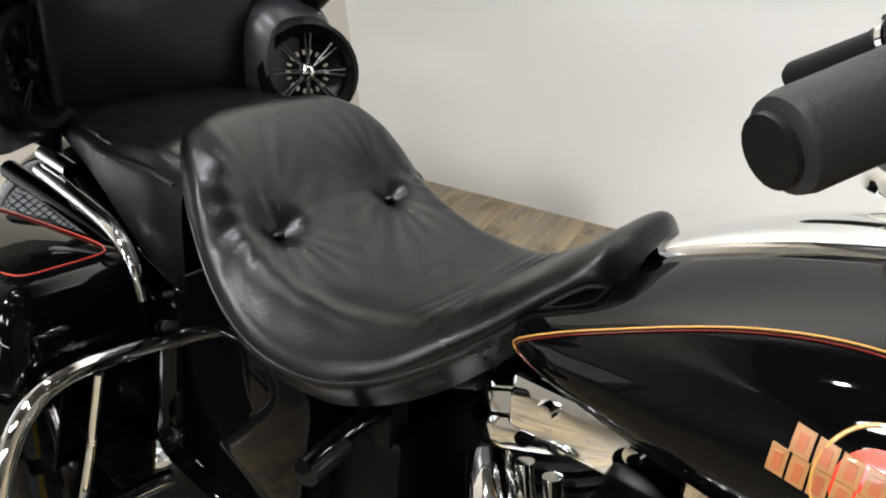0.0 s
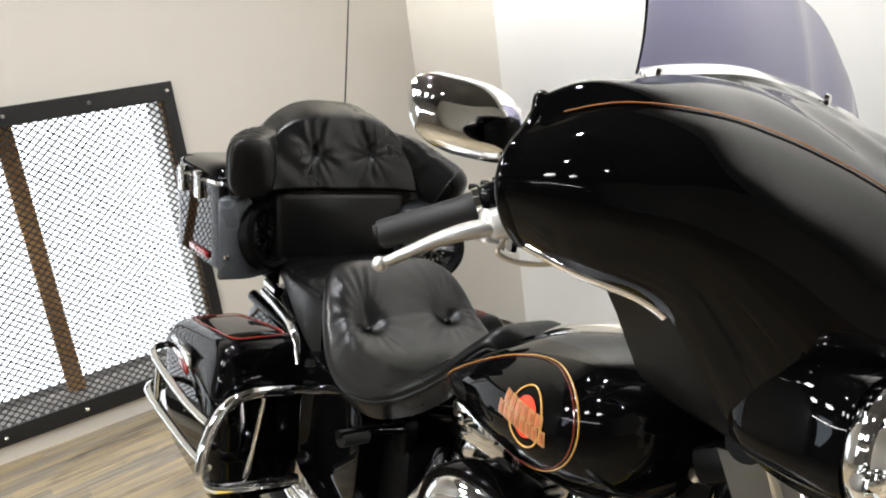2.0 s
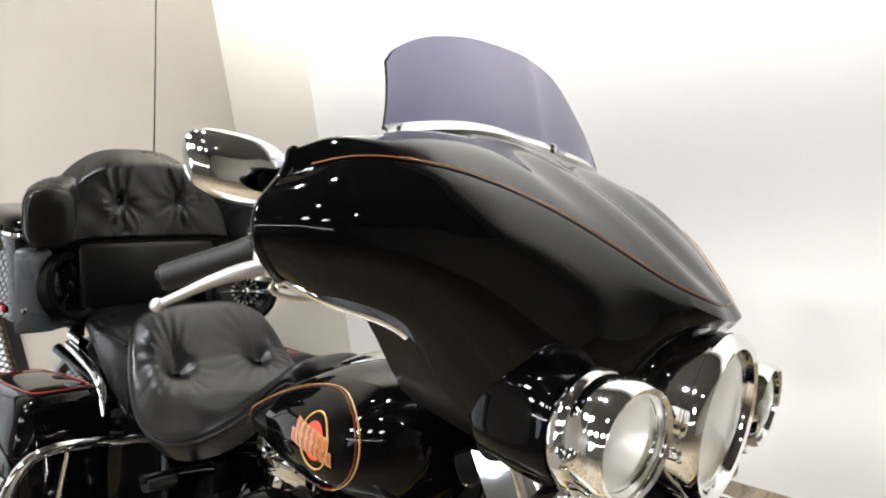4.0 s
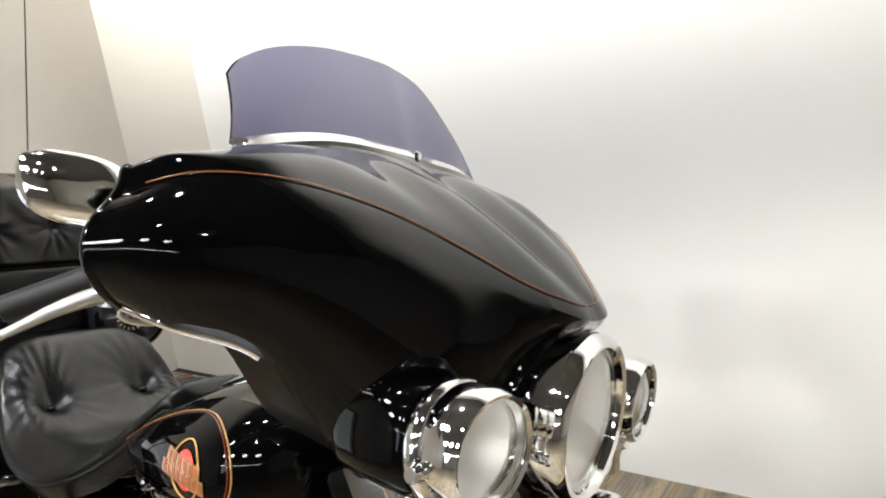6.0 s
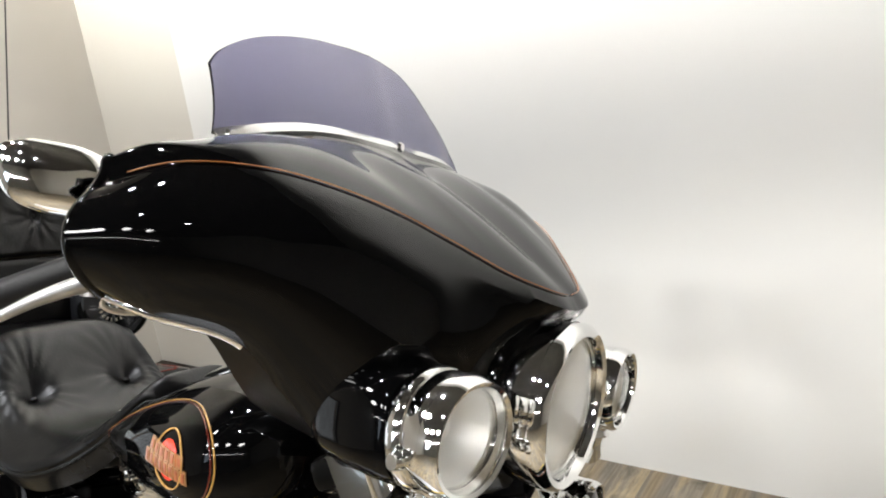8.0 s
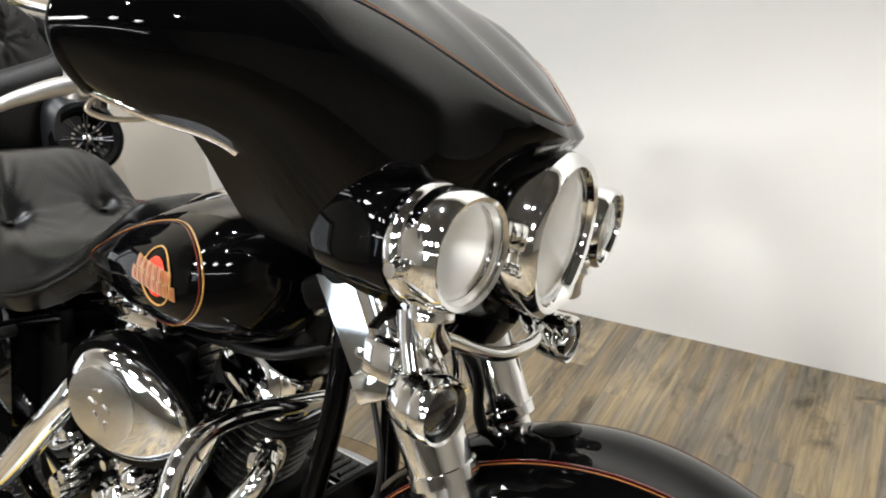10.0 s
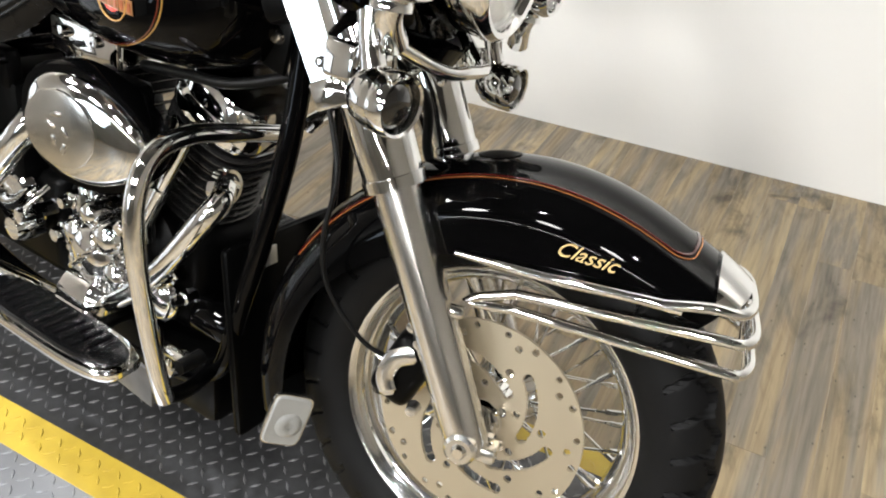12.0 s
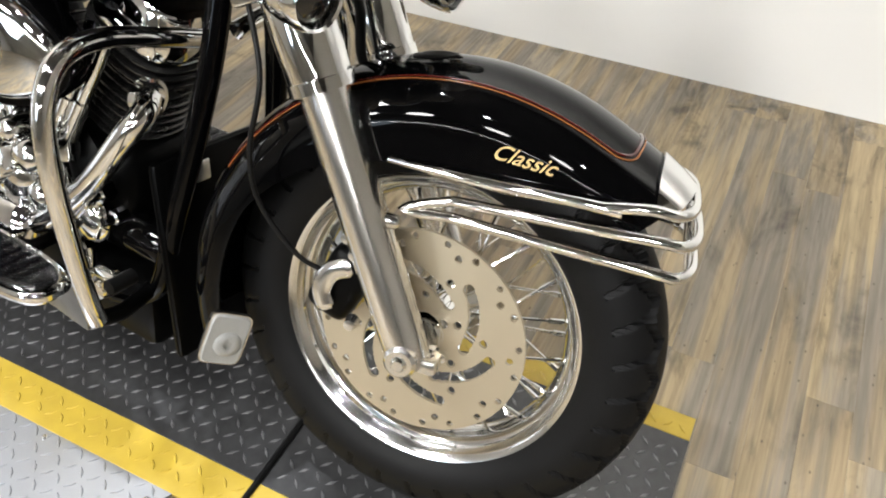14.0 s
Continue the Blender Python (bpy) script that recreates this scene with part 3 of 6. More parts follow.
def build_rotor(c, side, m, wheel, fine):
    """A steel disc with drilled holes in its rim and curved slots round the hub."""
    segs, rings = (640, 72) if fine else (96, 8)
    r0, r1 = 0.030, 0.146
    b = bmesh.new()
    grid = [[b.verts.new((r * math.cos(math.tau * k / segs), 0, r * math.sin(math.tau * k / segs))) for k in range(segs)] for r in [mix(r0, r1, j / rings) for j in range(rings + 1)]]
    holes = []
    for k in range(10):
        turn = math.tau * k / 10
        holes += [(0.1375, turn - 0.10, 0.0050), (0.1265, turn + 0.05, 0.0050), (0.1375, turn + 0.20, 0.0046)]
    for k in range(6):
        turn = math.tau * k / 6
        holes += [(mix(0.064, 0.101, q / 11), turn + 1.0 * (q / 11) ** 0.8, 0.0082) for q in range(12)]
        holes.append((0.058, turn + 0.55, 0.0060))
        holes.append((0.090, turn + 0.20, 0.0058))
    gone = set()
    if fine:
        step_r, step_a = (r1 - r0) / rings, math.tau / segs
        for r, a, q in holes:
            hx, hz = r * math.cos(a), r * math.sin(a)
            ja, ka, wide = int((r - r0) / step_r), int(a / step_a), int(q / (r * step_a)) + 2
            for j in range(ja - 8, ja + 9):
                for k in range(ka - wide, ka + wide + 1):
                    rr, aa = r0 + (j + 0.5) * step_r, (k + 0.5) * step_a
                    if (rr * math.cos(aa) - hx) ** 2 + (rr * math.sin(aa) - hz) ** 2 < q * q:
                        gone.add((j, k % segs))
    for j in range(rings):
        for k in range(segs):
            if (j, k) not in gone:
                b.faces.new((grid[j][k], grid[j][(k + 1) % segs], grid[j + 1][(k + 1) % segs], grid[j + 1][k]))
    loose = [v for v in b.verts if not v.link_faces]
    bmesh.ops.delete(b, geom=loose, context="VERTS")
    b.transform(Matrix.Scale(0.98, 4))
    solid(b, 0.005)
    b.transform(Matrix.Translation(c + Vector((0, 0.062 * side, 0))))
    rotor = part("brake_disc", b, disc_steel, wheel, "drilled and slotted steel brake disc", m)
    for k in range(5):
        a = math.tau * k / 5 + 0.75
        part("disc_bolt", lathe([(0, 0.008), (0.0065, 0.007), (0.0075, 0)], "y", c + Vector((0.043 * math.cos(a), 0.067 * side, 0.043 * math.sin(a))), 12), chrome, rotor, m=m)


def build_wheel(center, m, name, fine):
    c = Vector(center)
    half = [(0.186, 0.0), (0.189, 0.009), (0.192, 0.013), (0.1925, 0.018), (0.198, 0.024), (0.203, 0.027), (0.2035, 0.034), (0.209, 0.039), (0.213, 0.045), (0.219, 0.047), (0.222, 0.043), (0.220, 0.037), (0.210, 0.030), (0.203, 0.018), (0.195, 0.007), (0.192, 0.0)]
    half = [(r * 0.952, y) for r, y in half]
    prof = half + [(r, -y) for r, y in half[-2:0:-1]]
    wheel = part(name, lathe(prof, "y", c, 96, closed=True), rim_chrome, bike, "chrome laced wire wheel", m)
    build_tyre(c, m, wheel, fine)
    part("wheel_hub", lathe([(0, 0.075), (0.03, 0.075), (0.042, 0.055), (0.045, 0.045), (0.026, 0.03), (0.026, -0.03), (0.045, -0.045), (0.042, -0.055), (0.03, -0.075), (0, -0.075)], "y", c, 40), chrome, wheel, m=m)
    for k in range(40):
        s = 1 if k % 2 else -1
        a = math.tau * k / 40
        lead = a + (0.62 if (k // 2) % 2 else -0.62)
        p = c + Vector((0.042 * math.cos(lead), 0.048 * s, 0.042 * math.sin(lead)))
        q = c + Vector((0.179 * math.cos(a), 0.010 * s, 0.179 * math.sin(a)))
        b = tube([p, q], 0.0019, 6, smooth=0)
        b = tube([q + (p - q) * 0.14, q], 0.0034, 6, b, smooth=0)
        part("spoke", b, chrome, wheel, m=m)
    build_rotor(c, -1, m, wheel, fine)
    return wheel


# ---- front end ----
def build_fork():
    d = Vector((-0.446, 0, 0.895))
    for s in (-1, 1):
        a = Vector((0.002, 0.112 * s, 0.316))
        low = tube([a - d * 0.018, a + d * 0.02, a + d * 0.10, a + d * 0.19, a + d * 0.335], [0.026, 0.029, 0.030, 0.0295, 0.0295], 28, smooth=3)
        slider = part("fork_slider", low, brushed, bike, "brushed aluminium fork slider", FS)
        clamp = lathe([(0, 0.030), (0.017, 0.030), (0.021, 0.026), (0.021, -0.026), (0, -0.026)], "y", a + Vector((0.0, -0.004 if s < 0 else 0.004, 0)), 24)
        clamp = box(0.034, 0.034, 0.022, a + Vector((0.026, 0, -0.006)), 0.006, bm=clamp)
        part("axle_clamp", clamp, brushed, slider, m=FS)
        part("axle_nut", lathe([(0, 0.012), (0.007, 0.012), (0.0105, 0.008), (0.0115, 0)], "y", segs=16, turn=Matrix.Translation(a + Vector((0, 0.027 * s, 0))) @ Matrix.Rotation(radians(90 if s < 0 else -90), 4, "X")), chrome, slider, m=FS)
        boss = lathe([(0, 0.034), (0.006, 0.034), (0.009, 0.030), (0.009, 0)], "x", a + d * 0.185 + Vector((0.012, 0, 0)), 16)
        part("fender_boss", boss, brushed, slider, m=FS)
        up = tube([a + d * 0.335, a + d * 0.35, a + d * 0.5, a + d * 0.62], [0.031, 0.037, 0.0385, 0.0385], 28, smooth=3)
        cover = part("fork_cover", up, chrome, bike, "chrome fork cover", FS)
        part("cover_ring", tube([a + d * 0.333, a + d * 0.347], 0.0392, 28, smooth=0), chrome, cover, m=FS)
        turn = Matrix.Rotation(radians(-26.5), 4, "Y")
        plate = [(-0.312, 0.815), (-0.172, 0.822), (-0.160, 0.755), (-0.185, 0.705), (-0.242, 0.692)]
        nac = bmesh.new()
        bmesh.ops.contextual_create(nac, geom=[nac.verts.new((x, 0.146 * s, z)) for x, z in plate])
        solid(nac, 0.008, (0, 0, 0.7))
        nacelle = part("fork_nacelle", nac, chrome, bike, "polished chrome fork nacelle panel", FS)
        part("nacelle_bracket", box(0.045, 0.020, 0.034, (-0.226, 0.150 * s, 0.712), 0.004, turn), chrome, nacelle, m=FS)
        part("nacelle_screw", lathe([(0, 0.006), (0.006, 0.005), (0.008, 0)], "y", (-0.248, 0.144 * s, 0.742), 16), chrome, nacelle, m=FS)
    bar = tube([(-0.285, -0.15, 0.83), (-0.285, 0.15, 0.83)], 0.02, 16, smooth=0)
    part("triple_clamp", box(0.09, 0.26, 0.04, (-0.30, 0, 0.80), 0.012, Matrix.Rotation(radians(-26), 4, "Y"), bar), black_plain, bike, m=FS)
    part("brake_hose", tube([(-0.265, -0.10, 0.72), (-0.218, -0.128, 0.62), (-0.222, -0.130, 0.53), (-0.208, -0.125, 0.465), (-0.160, -0.112, 0.405), (-0.125, -0.10, 0.385)], 0.0034, 10), rubber, bike, "black rubber brake hose", FS)
    part("cable", tube([(-0.27, 0.03, 0.76), (-0.18, 0.035, 0.70), (-0.165, 0.05, 0.62), (-0.13, 0.08, 0.55)], 0.007, 10), rubber, bike, m=FS)
    part("cable", tube([(-0.29, -0.02, 0.78), (-0.20, -0.03, 0.70), (-0.20, -0.03, 0.60)], 0.0085, 10), rubber, bike, m=FS)


def build_caliper():
    c = Vector((-0.098, -0.098, 0.374))
    body = box(0.062, 0.05, 0.10, c + Vector((-0.002, 0.012, 0)), 0.016, Matrix.Rotation(radians(22), 4, "Y"), segments=3)
    cal = part("brake_caliper", body, black_plain, bike, "black brake caliper with a silver face", FS)
    line = spline([(c.x + 0.016, c.y - 0.02, c.z + 0.036), (c.x - 0.010, c.y - 0.02, c.z + 0.022), (c.x - 0.020, c.y - 0.02, c.z - 0.006), (c.x - 0.010, c.y - 0.02, c.z - 0.030)], 8)
    part("face", tube(line, [0.008] * 2 + [0.0125] * (len(line) - 4) + [0.008] * 2, 12, smooth=0, flat=0.35, up=(0, 1, 0)), brushed, cal, m=FS)
    for dx, dz in ((0.024, 0.058), (0.012, 0.078), (0.030, -0.036)):
        part("bolt", lathe([(0, 0.016), (0.007, 0.015), (0.009, 0.004), (0.010, 0)], "y", c + Vector((dx - 0.004, -0.018, dz)), 14), brushed, cal, m=FS)
    part("lug", box(0.03, 0.03, 0.04, c + Vector((0.02, 0, 0.066)), 0.006), brushed, cal, m=FS)


CROWN = 0.066


def fender_rows(c, w, top, low, a0, a1, steps, tail=None):
    rows = []
    for i in range(steps + 1):
        deg = mix(a0, a1, i / steps)
        ang = math.radians(deg)
        rt, ww = top(deg), w(deg)
        rl = min(low(deg), rt - CROWN - 0.004)
        row = []
        side = [(-ww, mix(rl, rt - CROWN, k / 6)) for k in range(6)]
        crown = [(-ww * math.cos(math.pi * k / 20), rt - CROWN + CROWN * math.sin(math.pi * k / 20) ** 0.9) for k in range(21)]
        for y, r in side + crown + [(-y, r) for y, r in side[::-1]]:
            row.append(Vector((c[0] + r * math.cos(ang), y, c[2] + r * math.sin(ang))))
        rows.append(row)
    return rows


def front_top(deg):
    return curve_at([(34, 0.398), (45, 0.385), (60, 0.367), (90, 0.356), (120, 0.348), (150, 0.342), (200, 0.342)], deg)


def front_low(deg):
    return curve_at([(34, 0.372), (45, 0.340), (57, 0.287), (75, 0.252), (95, 0.243), (115, 0.25), (150, 0.27), (185, 0.29), (200, 0.31)], deg)


def front_width(deg):
    return curve_at([(34, 0.074), (45, 0.088), (60, 0.097), (100, 0.100), (150, 0.096), (200, 0.088)], deg)


def fender_crown(deg, f, lift=0.001):
    """A point on the front fender's crown, f from -1 to 1 across it."""
    ang, rt, ww = math.radians(deg), front_top(deg), front_width(deg)
    q = math.pi * (f + 1) / 2
    r = rt - CROWN + CROWN * math.sin(q) ** 0.9 + lift
    return Vector((r * math.cos(ang), -ww * math.cos(q) * (1 + lift), 0.31 + r * math.sin(ang)))


def words(name, text, size, m, mat, parent, slant=0.0, depth=0.0006, label=""):
    cu = bpy.data.curves.new(name, "FONT")
    cu.body, cu.size, cu.shear, cu.extrude, cu.align_x, cu.align_y = text, size, slant, depth, "CENTER", "CENTER"
    tmp = bpy.data.objects.new("words", cu)
    me = bpy.data.meshes.new_from_object(tmp)
    bpy.data.objects.remove(tmp)
    me.name = name
    me.transform(m)
    me.materials.clear()
    me.materials.append(mat)
    ob = new(name, me)
    ob.parent = parent
    if label:
        ob["label"] = label
    return ob


def build_front_fender():
    rows = fender_rows((0, 0, 0.31), front_width, front_top, front_low, 45, 196, 74)
    fen = part("front_fender", solid(surface(rows), 0.004, (0, 0, 0.31)), black_paint, bike, "glossy black front fender with pinstripes", FS)
    # an orange line with a dark red one inside it, rounded at the front corners
    for inset, thick, mat in ((0.0, 0.0012, stripe_orange), (1.0, 0.0017, stripe_red)):
        f, front, r = 0.50 - 0.032 * inset, 55.5 + 0.75 * inset, 4.0
        side = [(150 - (146 - front) * k / 40, -f) for k in range(41)]
        corner = [(front + r - r * math.sin(math.pi / 2 * k / 6), -f + 0.16 * (1 - math.cos(math.pi / 2 * k / 6))) for k in range(1, 7)]
        across = [(front, mix(-f + 0.16, f - 0.16, k / 12)) for k in range(1, 12)]
        line = side + corner + across + [(d, -g) for d, g in corner[::-1]] + [(d, -g) for d, g in side[::-1]]
        part("pinstripe", tube([fender_crown(d, g) for d, g in line], thick, 6, smooth=0, flat=0.6), mat, fen, m=FS)
    # chrome tip at the front edge
    tip = [[fender_crown(mix(44.0, 51.5 - 4.0 * abs(f) ** 2.5, k / 8), f * 0.66, 0.0045 - 0.002 * abs(f) ** 6) for f in [-1 + q / 12 for q in range(25)]] for k in range(9)]
    tip_ob = part("fender_tip", solid(surface(tip), 0.004, (0, 0, 0.31)), chrome, bike, "chrome front fender tip", FS)
    # chrome side strips and bumper rails
    for s in (-1, 1):
        part("side_strip", tube([(-0.062, 0.104 * s, 0.552), (0.05, 0.107 * s, 0.555), (0.145, 0.105 * s, 0.560), (0.205, 0.099 * s, 0.560)], [0.0035, 0.007, 0.007, 0.008], 12), chrome, fen, "chrome side strip", FS)
        words("lettering", "Classic", 0.0258, FS @ Matrix.Translation((0.088, 0.1025 * s, 0.590)) @ Matrix.Rotation(radians(90), 4, "X") @ (Matrix() if s < 0 else Matrix.Rotation(radians(180), 4, "Y")) @ Matrix.Rotation(radians(-3), 4, "Z"), gold_script, fen, 0.5, 0.0008, "gold script lettering")
        m = FS @ Matrix.Translation((-0.257, 0.092 * s, 0.233)) @ Matrix.Rotation(radians(-40 * s), 4, "Z") @ Matrix.Rotation(radians(14), 4, "Y")
        tile = [[Vector((squircle(math.tau * q / 40, 0.0275 - e, 0.0385 - e, 6.5)[0], dy * s, squircle(math.tau * q / 40, 0.0275 - e, 0.0385 - e, 6.5)[1])) for q in range(40)] for e, dy in ((0.0, -0.003), (0.0, 0.003), (0.002, 0.005), (0.008, 0.0045))]
        ref = part("rear_reflector", surface(tile, close_u=True, cap=True), white_lens, fen, "clear white reflector tile", m)
        part("reflector_boss", lathe([(0.006, 0.003), (0.012, 0.004), (0.018, 0.002), (0.020, 0)], "y", segs=24, turn=Matrix.Translation((0.004, 0.004 * s, -0.006)) @ Matrix.Rotation(radians(90 if s < 0 else -90), 4, "X")), white_lens, ref, m=m)
        part("reflector_frame", surface([[Vector((squircle(math.tau * q / 40, 0.0295, 0.0405, 6.5)[0], dy * s, squircle(math.tau * q / 40, 0.0295, 0.0405, 6.5)[1])) for q in range(40)] for dy in (-0.006, 0.0015)], close_u=True, cap=True), brushed, ref, m=m)
    rail_ob = None
    for z, x, r in ((0.568, 0.284, 0.0068), (0.535, 0.297, 0.0068), (0.498, 0.302, 0.0068)):
        side = [(x - 0.050, 0.098, z + 0.002), (x - 0.018, 0.088, z), (x - 0.003, 0.055, z)]
        loop = [(0.18, 0.102, 0.560) if z > 0.55 else (0.02, 0.106, z - 0.012 if z > 0.5 else 0.503), *side, (x, 0, z)]
        full = loop + [(p[0], -p[1], p[2]) for p in loop[-2::-1]]
        one = part("fender_rail" if rail_ob is None else "rail", tube(full, r, 12, smooth=6), chrome, rail_ob or bike, "chrome fender bumper rails" if rail_ob is None else "", FS)
        rail_ob = rail_ob or one
    for s in (-1, 1):
        part("rail_loop", tube([(0.02, 0.106 * s, 0.523), (-0.035, 0.108 * s, 0.499), (0.02, 0.106 * s, 0.503)], 0.0065, 10, smooth=4), chrome, rail_ob, m=FS)
        part("rail_tie", box(0.006, 0.016, 0.085, (0.286, 0.045 * s, 0.532), 0.002, Matrix.Rotation(radians(-12), 4, "Y")), chrome, rail_ob, m=FS)
    orn = surface([[fender_crown(99 + 4.6 * k * math.cos(math.tau * q / 28), 0.17 * k * math.sin(math.tau * q / 28), 0.001 + 0.0025 * (1 - k * k)) for q in range(28)] for k in (1.0, 0.85, 0.5, 0.05)], close_u=True)
    part("fender_ornament", orn, black_plain, fen, "black fender ornament", FS)


def lamp_unit(name, at, r, depth, label, lens_mat, yaw=0.0, tilt=0.0, base=None):
    """A chrome lamp: bell, rim, lens and reflector, facing +x."""
    m = (base or FS) @ Matrix.Translation(at) @ Matrix.Rotation(radians(yaw), 4, "Z") @ Matrix.Rotation(radians(tilt), 4, "Y")
    bell = lathe([(r * 1.0, -0.004), (r * 1.04, -0.012), (r * 1.02, -depth * 0.45), (r * 0.93, -depth * 0.7), (r * 0.6, -depth * 0.95), (0.0, -depth)], "x", segs=56)
    unit = part(name, bell, chrome, bike, label, m)
    part("rim", lathe([(r * 0.86, 0.0), (r * 0.90, 0.008), (r * 0.98, 0.010), (r * 1.05, 0.003), (r * 1.06, -0.010), (r * 1.0, -0.014), (r * 0.86, -0.012)], "x", segs=56, closed=True), chrome, unit, m=m)
    part("reflector", lathe([(r * 0.88, -0.012), (r * 0.75, -0.03), (r * 0.45, -0.045), (0.012, -0.050), (0.010, -0.030), (0, -0.030)], "x", segs=40), lamp_reflector, unit, m=m)
    ob = part("lens", lathe([(0, 0.010), (r * 0.4, 0.008), (r * 0.7, 0.004), (r * 0.88, -0.004), (r * 0.88, -0.007), (r * 0.7, 0.001), (r * 0.4, 0.005), (0, 0.007)], "x", segs=40), lens_mat, unit, "clear fluted glass lens", m)
    ob.visible_shadow = False
    return unit


def build_lamps():
    lamp_unit("headlamp", (-0.079, -0.012, 0.877), 0.094, 0.125, "large chrome-rimmed round headlamp", lamp_glass, -6, 4, FT)
    for s, at, yaw, sig, yaw2 in ((-1, (-0.114, -0.237, 0.877), -16, (-0.130, -0.204, 0.726), -19), (1, (-0.070, 0.218, 0.869), -5, (-0.100, 0.200, 0.713), -8)):
        unit = lamp_unit("spot_lamp", at, 0.056, 0.07, "chrome passing lamp", lamp_glass, yaw, 4, FT)
        m = FT @ Matrix.Translation(at) @ Matrix.Rotation(radians(yaw), 4, "Z")
        cup = surface([[Vector((x, *squircle(math.tau * q / 56, w, h, n))) + Vector((0, dy, dz)) for q in range(56)] for x, w, h, n, dy, dz in (
            (-0.053, 0.048, 0.048, 2.2, 0, 0), (-0.054, 0.055, 0.054, 2.6, 0, 0), (-0.060, 0.058, 0.055, 3.0, 0, 0.001), (-0.100, 0.058, 0.054, 3.4, 0, 0.002), (-0.140, 0.056, 0.051, 3.6, 0, 0.003),
            (-0.158, 0.052, 0.046, 3.4, 0, 0.003), (-0.168, 0.044, 0.036, 3.0, 0, 0.003), (-0.172, 0.030, 0.022, 2.6, 0, 0.003))], close_u=True, cap=True)
        part("housing", cup, black_paint, unit, "black lamp housing", m)
        part("collar", lathe([(0.046, -0.034), (0.060, -0.034), (0.062, -0.038), (0.062, -0.045), (0.059, -0.050), (0.046, -0.050)], "x", segs=44, closed=True), chrome, unit, m=m)
        part("collar_screw", lathe([(0, 0.016), (0.007, 0.015), (0.009, 0.008), (0.009, 0)], "y", (-0.030, -0.054, -0.018), 12), chrome, unit, m=m)
        part("stem", tube([(-0.03, 0, -0.052), (-0.036, 0.004, -0.078), (-0.045, 0.03, -0.105)], [0.020, 0.016, 0.018], 16), chrome, unit, m=m)
        part("stem_collar", lathe([(0, 0.012), (0.020, 0.010), (0.024, 0.004), (0.024, -0.004), (0, -0.006)], "z", (-0.033, 0.002, -0.066), 24), chrome, unit, m=m)
        u2 = lamp_unit("turn_signal", sig, 0.033, 0.056, "small chrome turn signal with a smoked lens", smoked_lens, yaw2, 4)
        m2 = FS @ Matrix.Translation(sig) @ Matrix.Rotation(radians(yaw2), 4, "Z")
        part("stalk", tube([(-0.035, 0, 0.026), (-0.045, 0, 0.055), (-0.052, 0.006, 0.082)], [0.015, 0.014, 0.018], 14), chrome, u2, m=m2)
        part("mount", box(0.044, 0.030, 0.040, (-0.072, -0.004, 0.030), 0.005), chrome, u2, m=m2)
    half = [(-0.19, 0.165, 0.790), (-0.165, 0.13, 0.775), (-0.125, 0.075, 0.752), (-0.105, 0.03, 0.752)]
    bar = tube(half + [(p[0], -p[1], p[2]) for p in half[::-1]], 0.0085, 14, smooth=6)
    bar = tube([(-0.215, -0.17, 0.735), (-0.20, 0, 0.728), (-0.215, 0.17, 0.735)], 0.006, 12, bar, smooth=5)
    part("lamp_bar", bar, chrome, bike, "chrome auxiliary lamp bar", FS)
    chin = [[Vector((-0.125 - 0.10 * abs(u) ** 2 - 0.02 * t, 0.155 * u, 0.762 + 0.03 * abs(u) - 0.03 * t)) for u in [-1 + k / 8 for k in range(17)]] for t in (0, 0.5, 1)]
    part("chin_panel", solid(surface(chin), 0.005), black_paint, bike, m=FT)


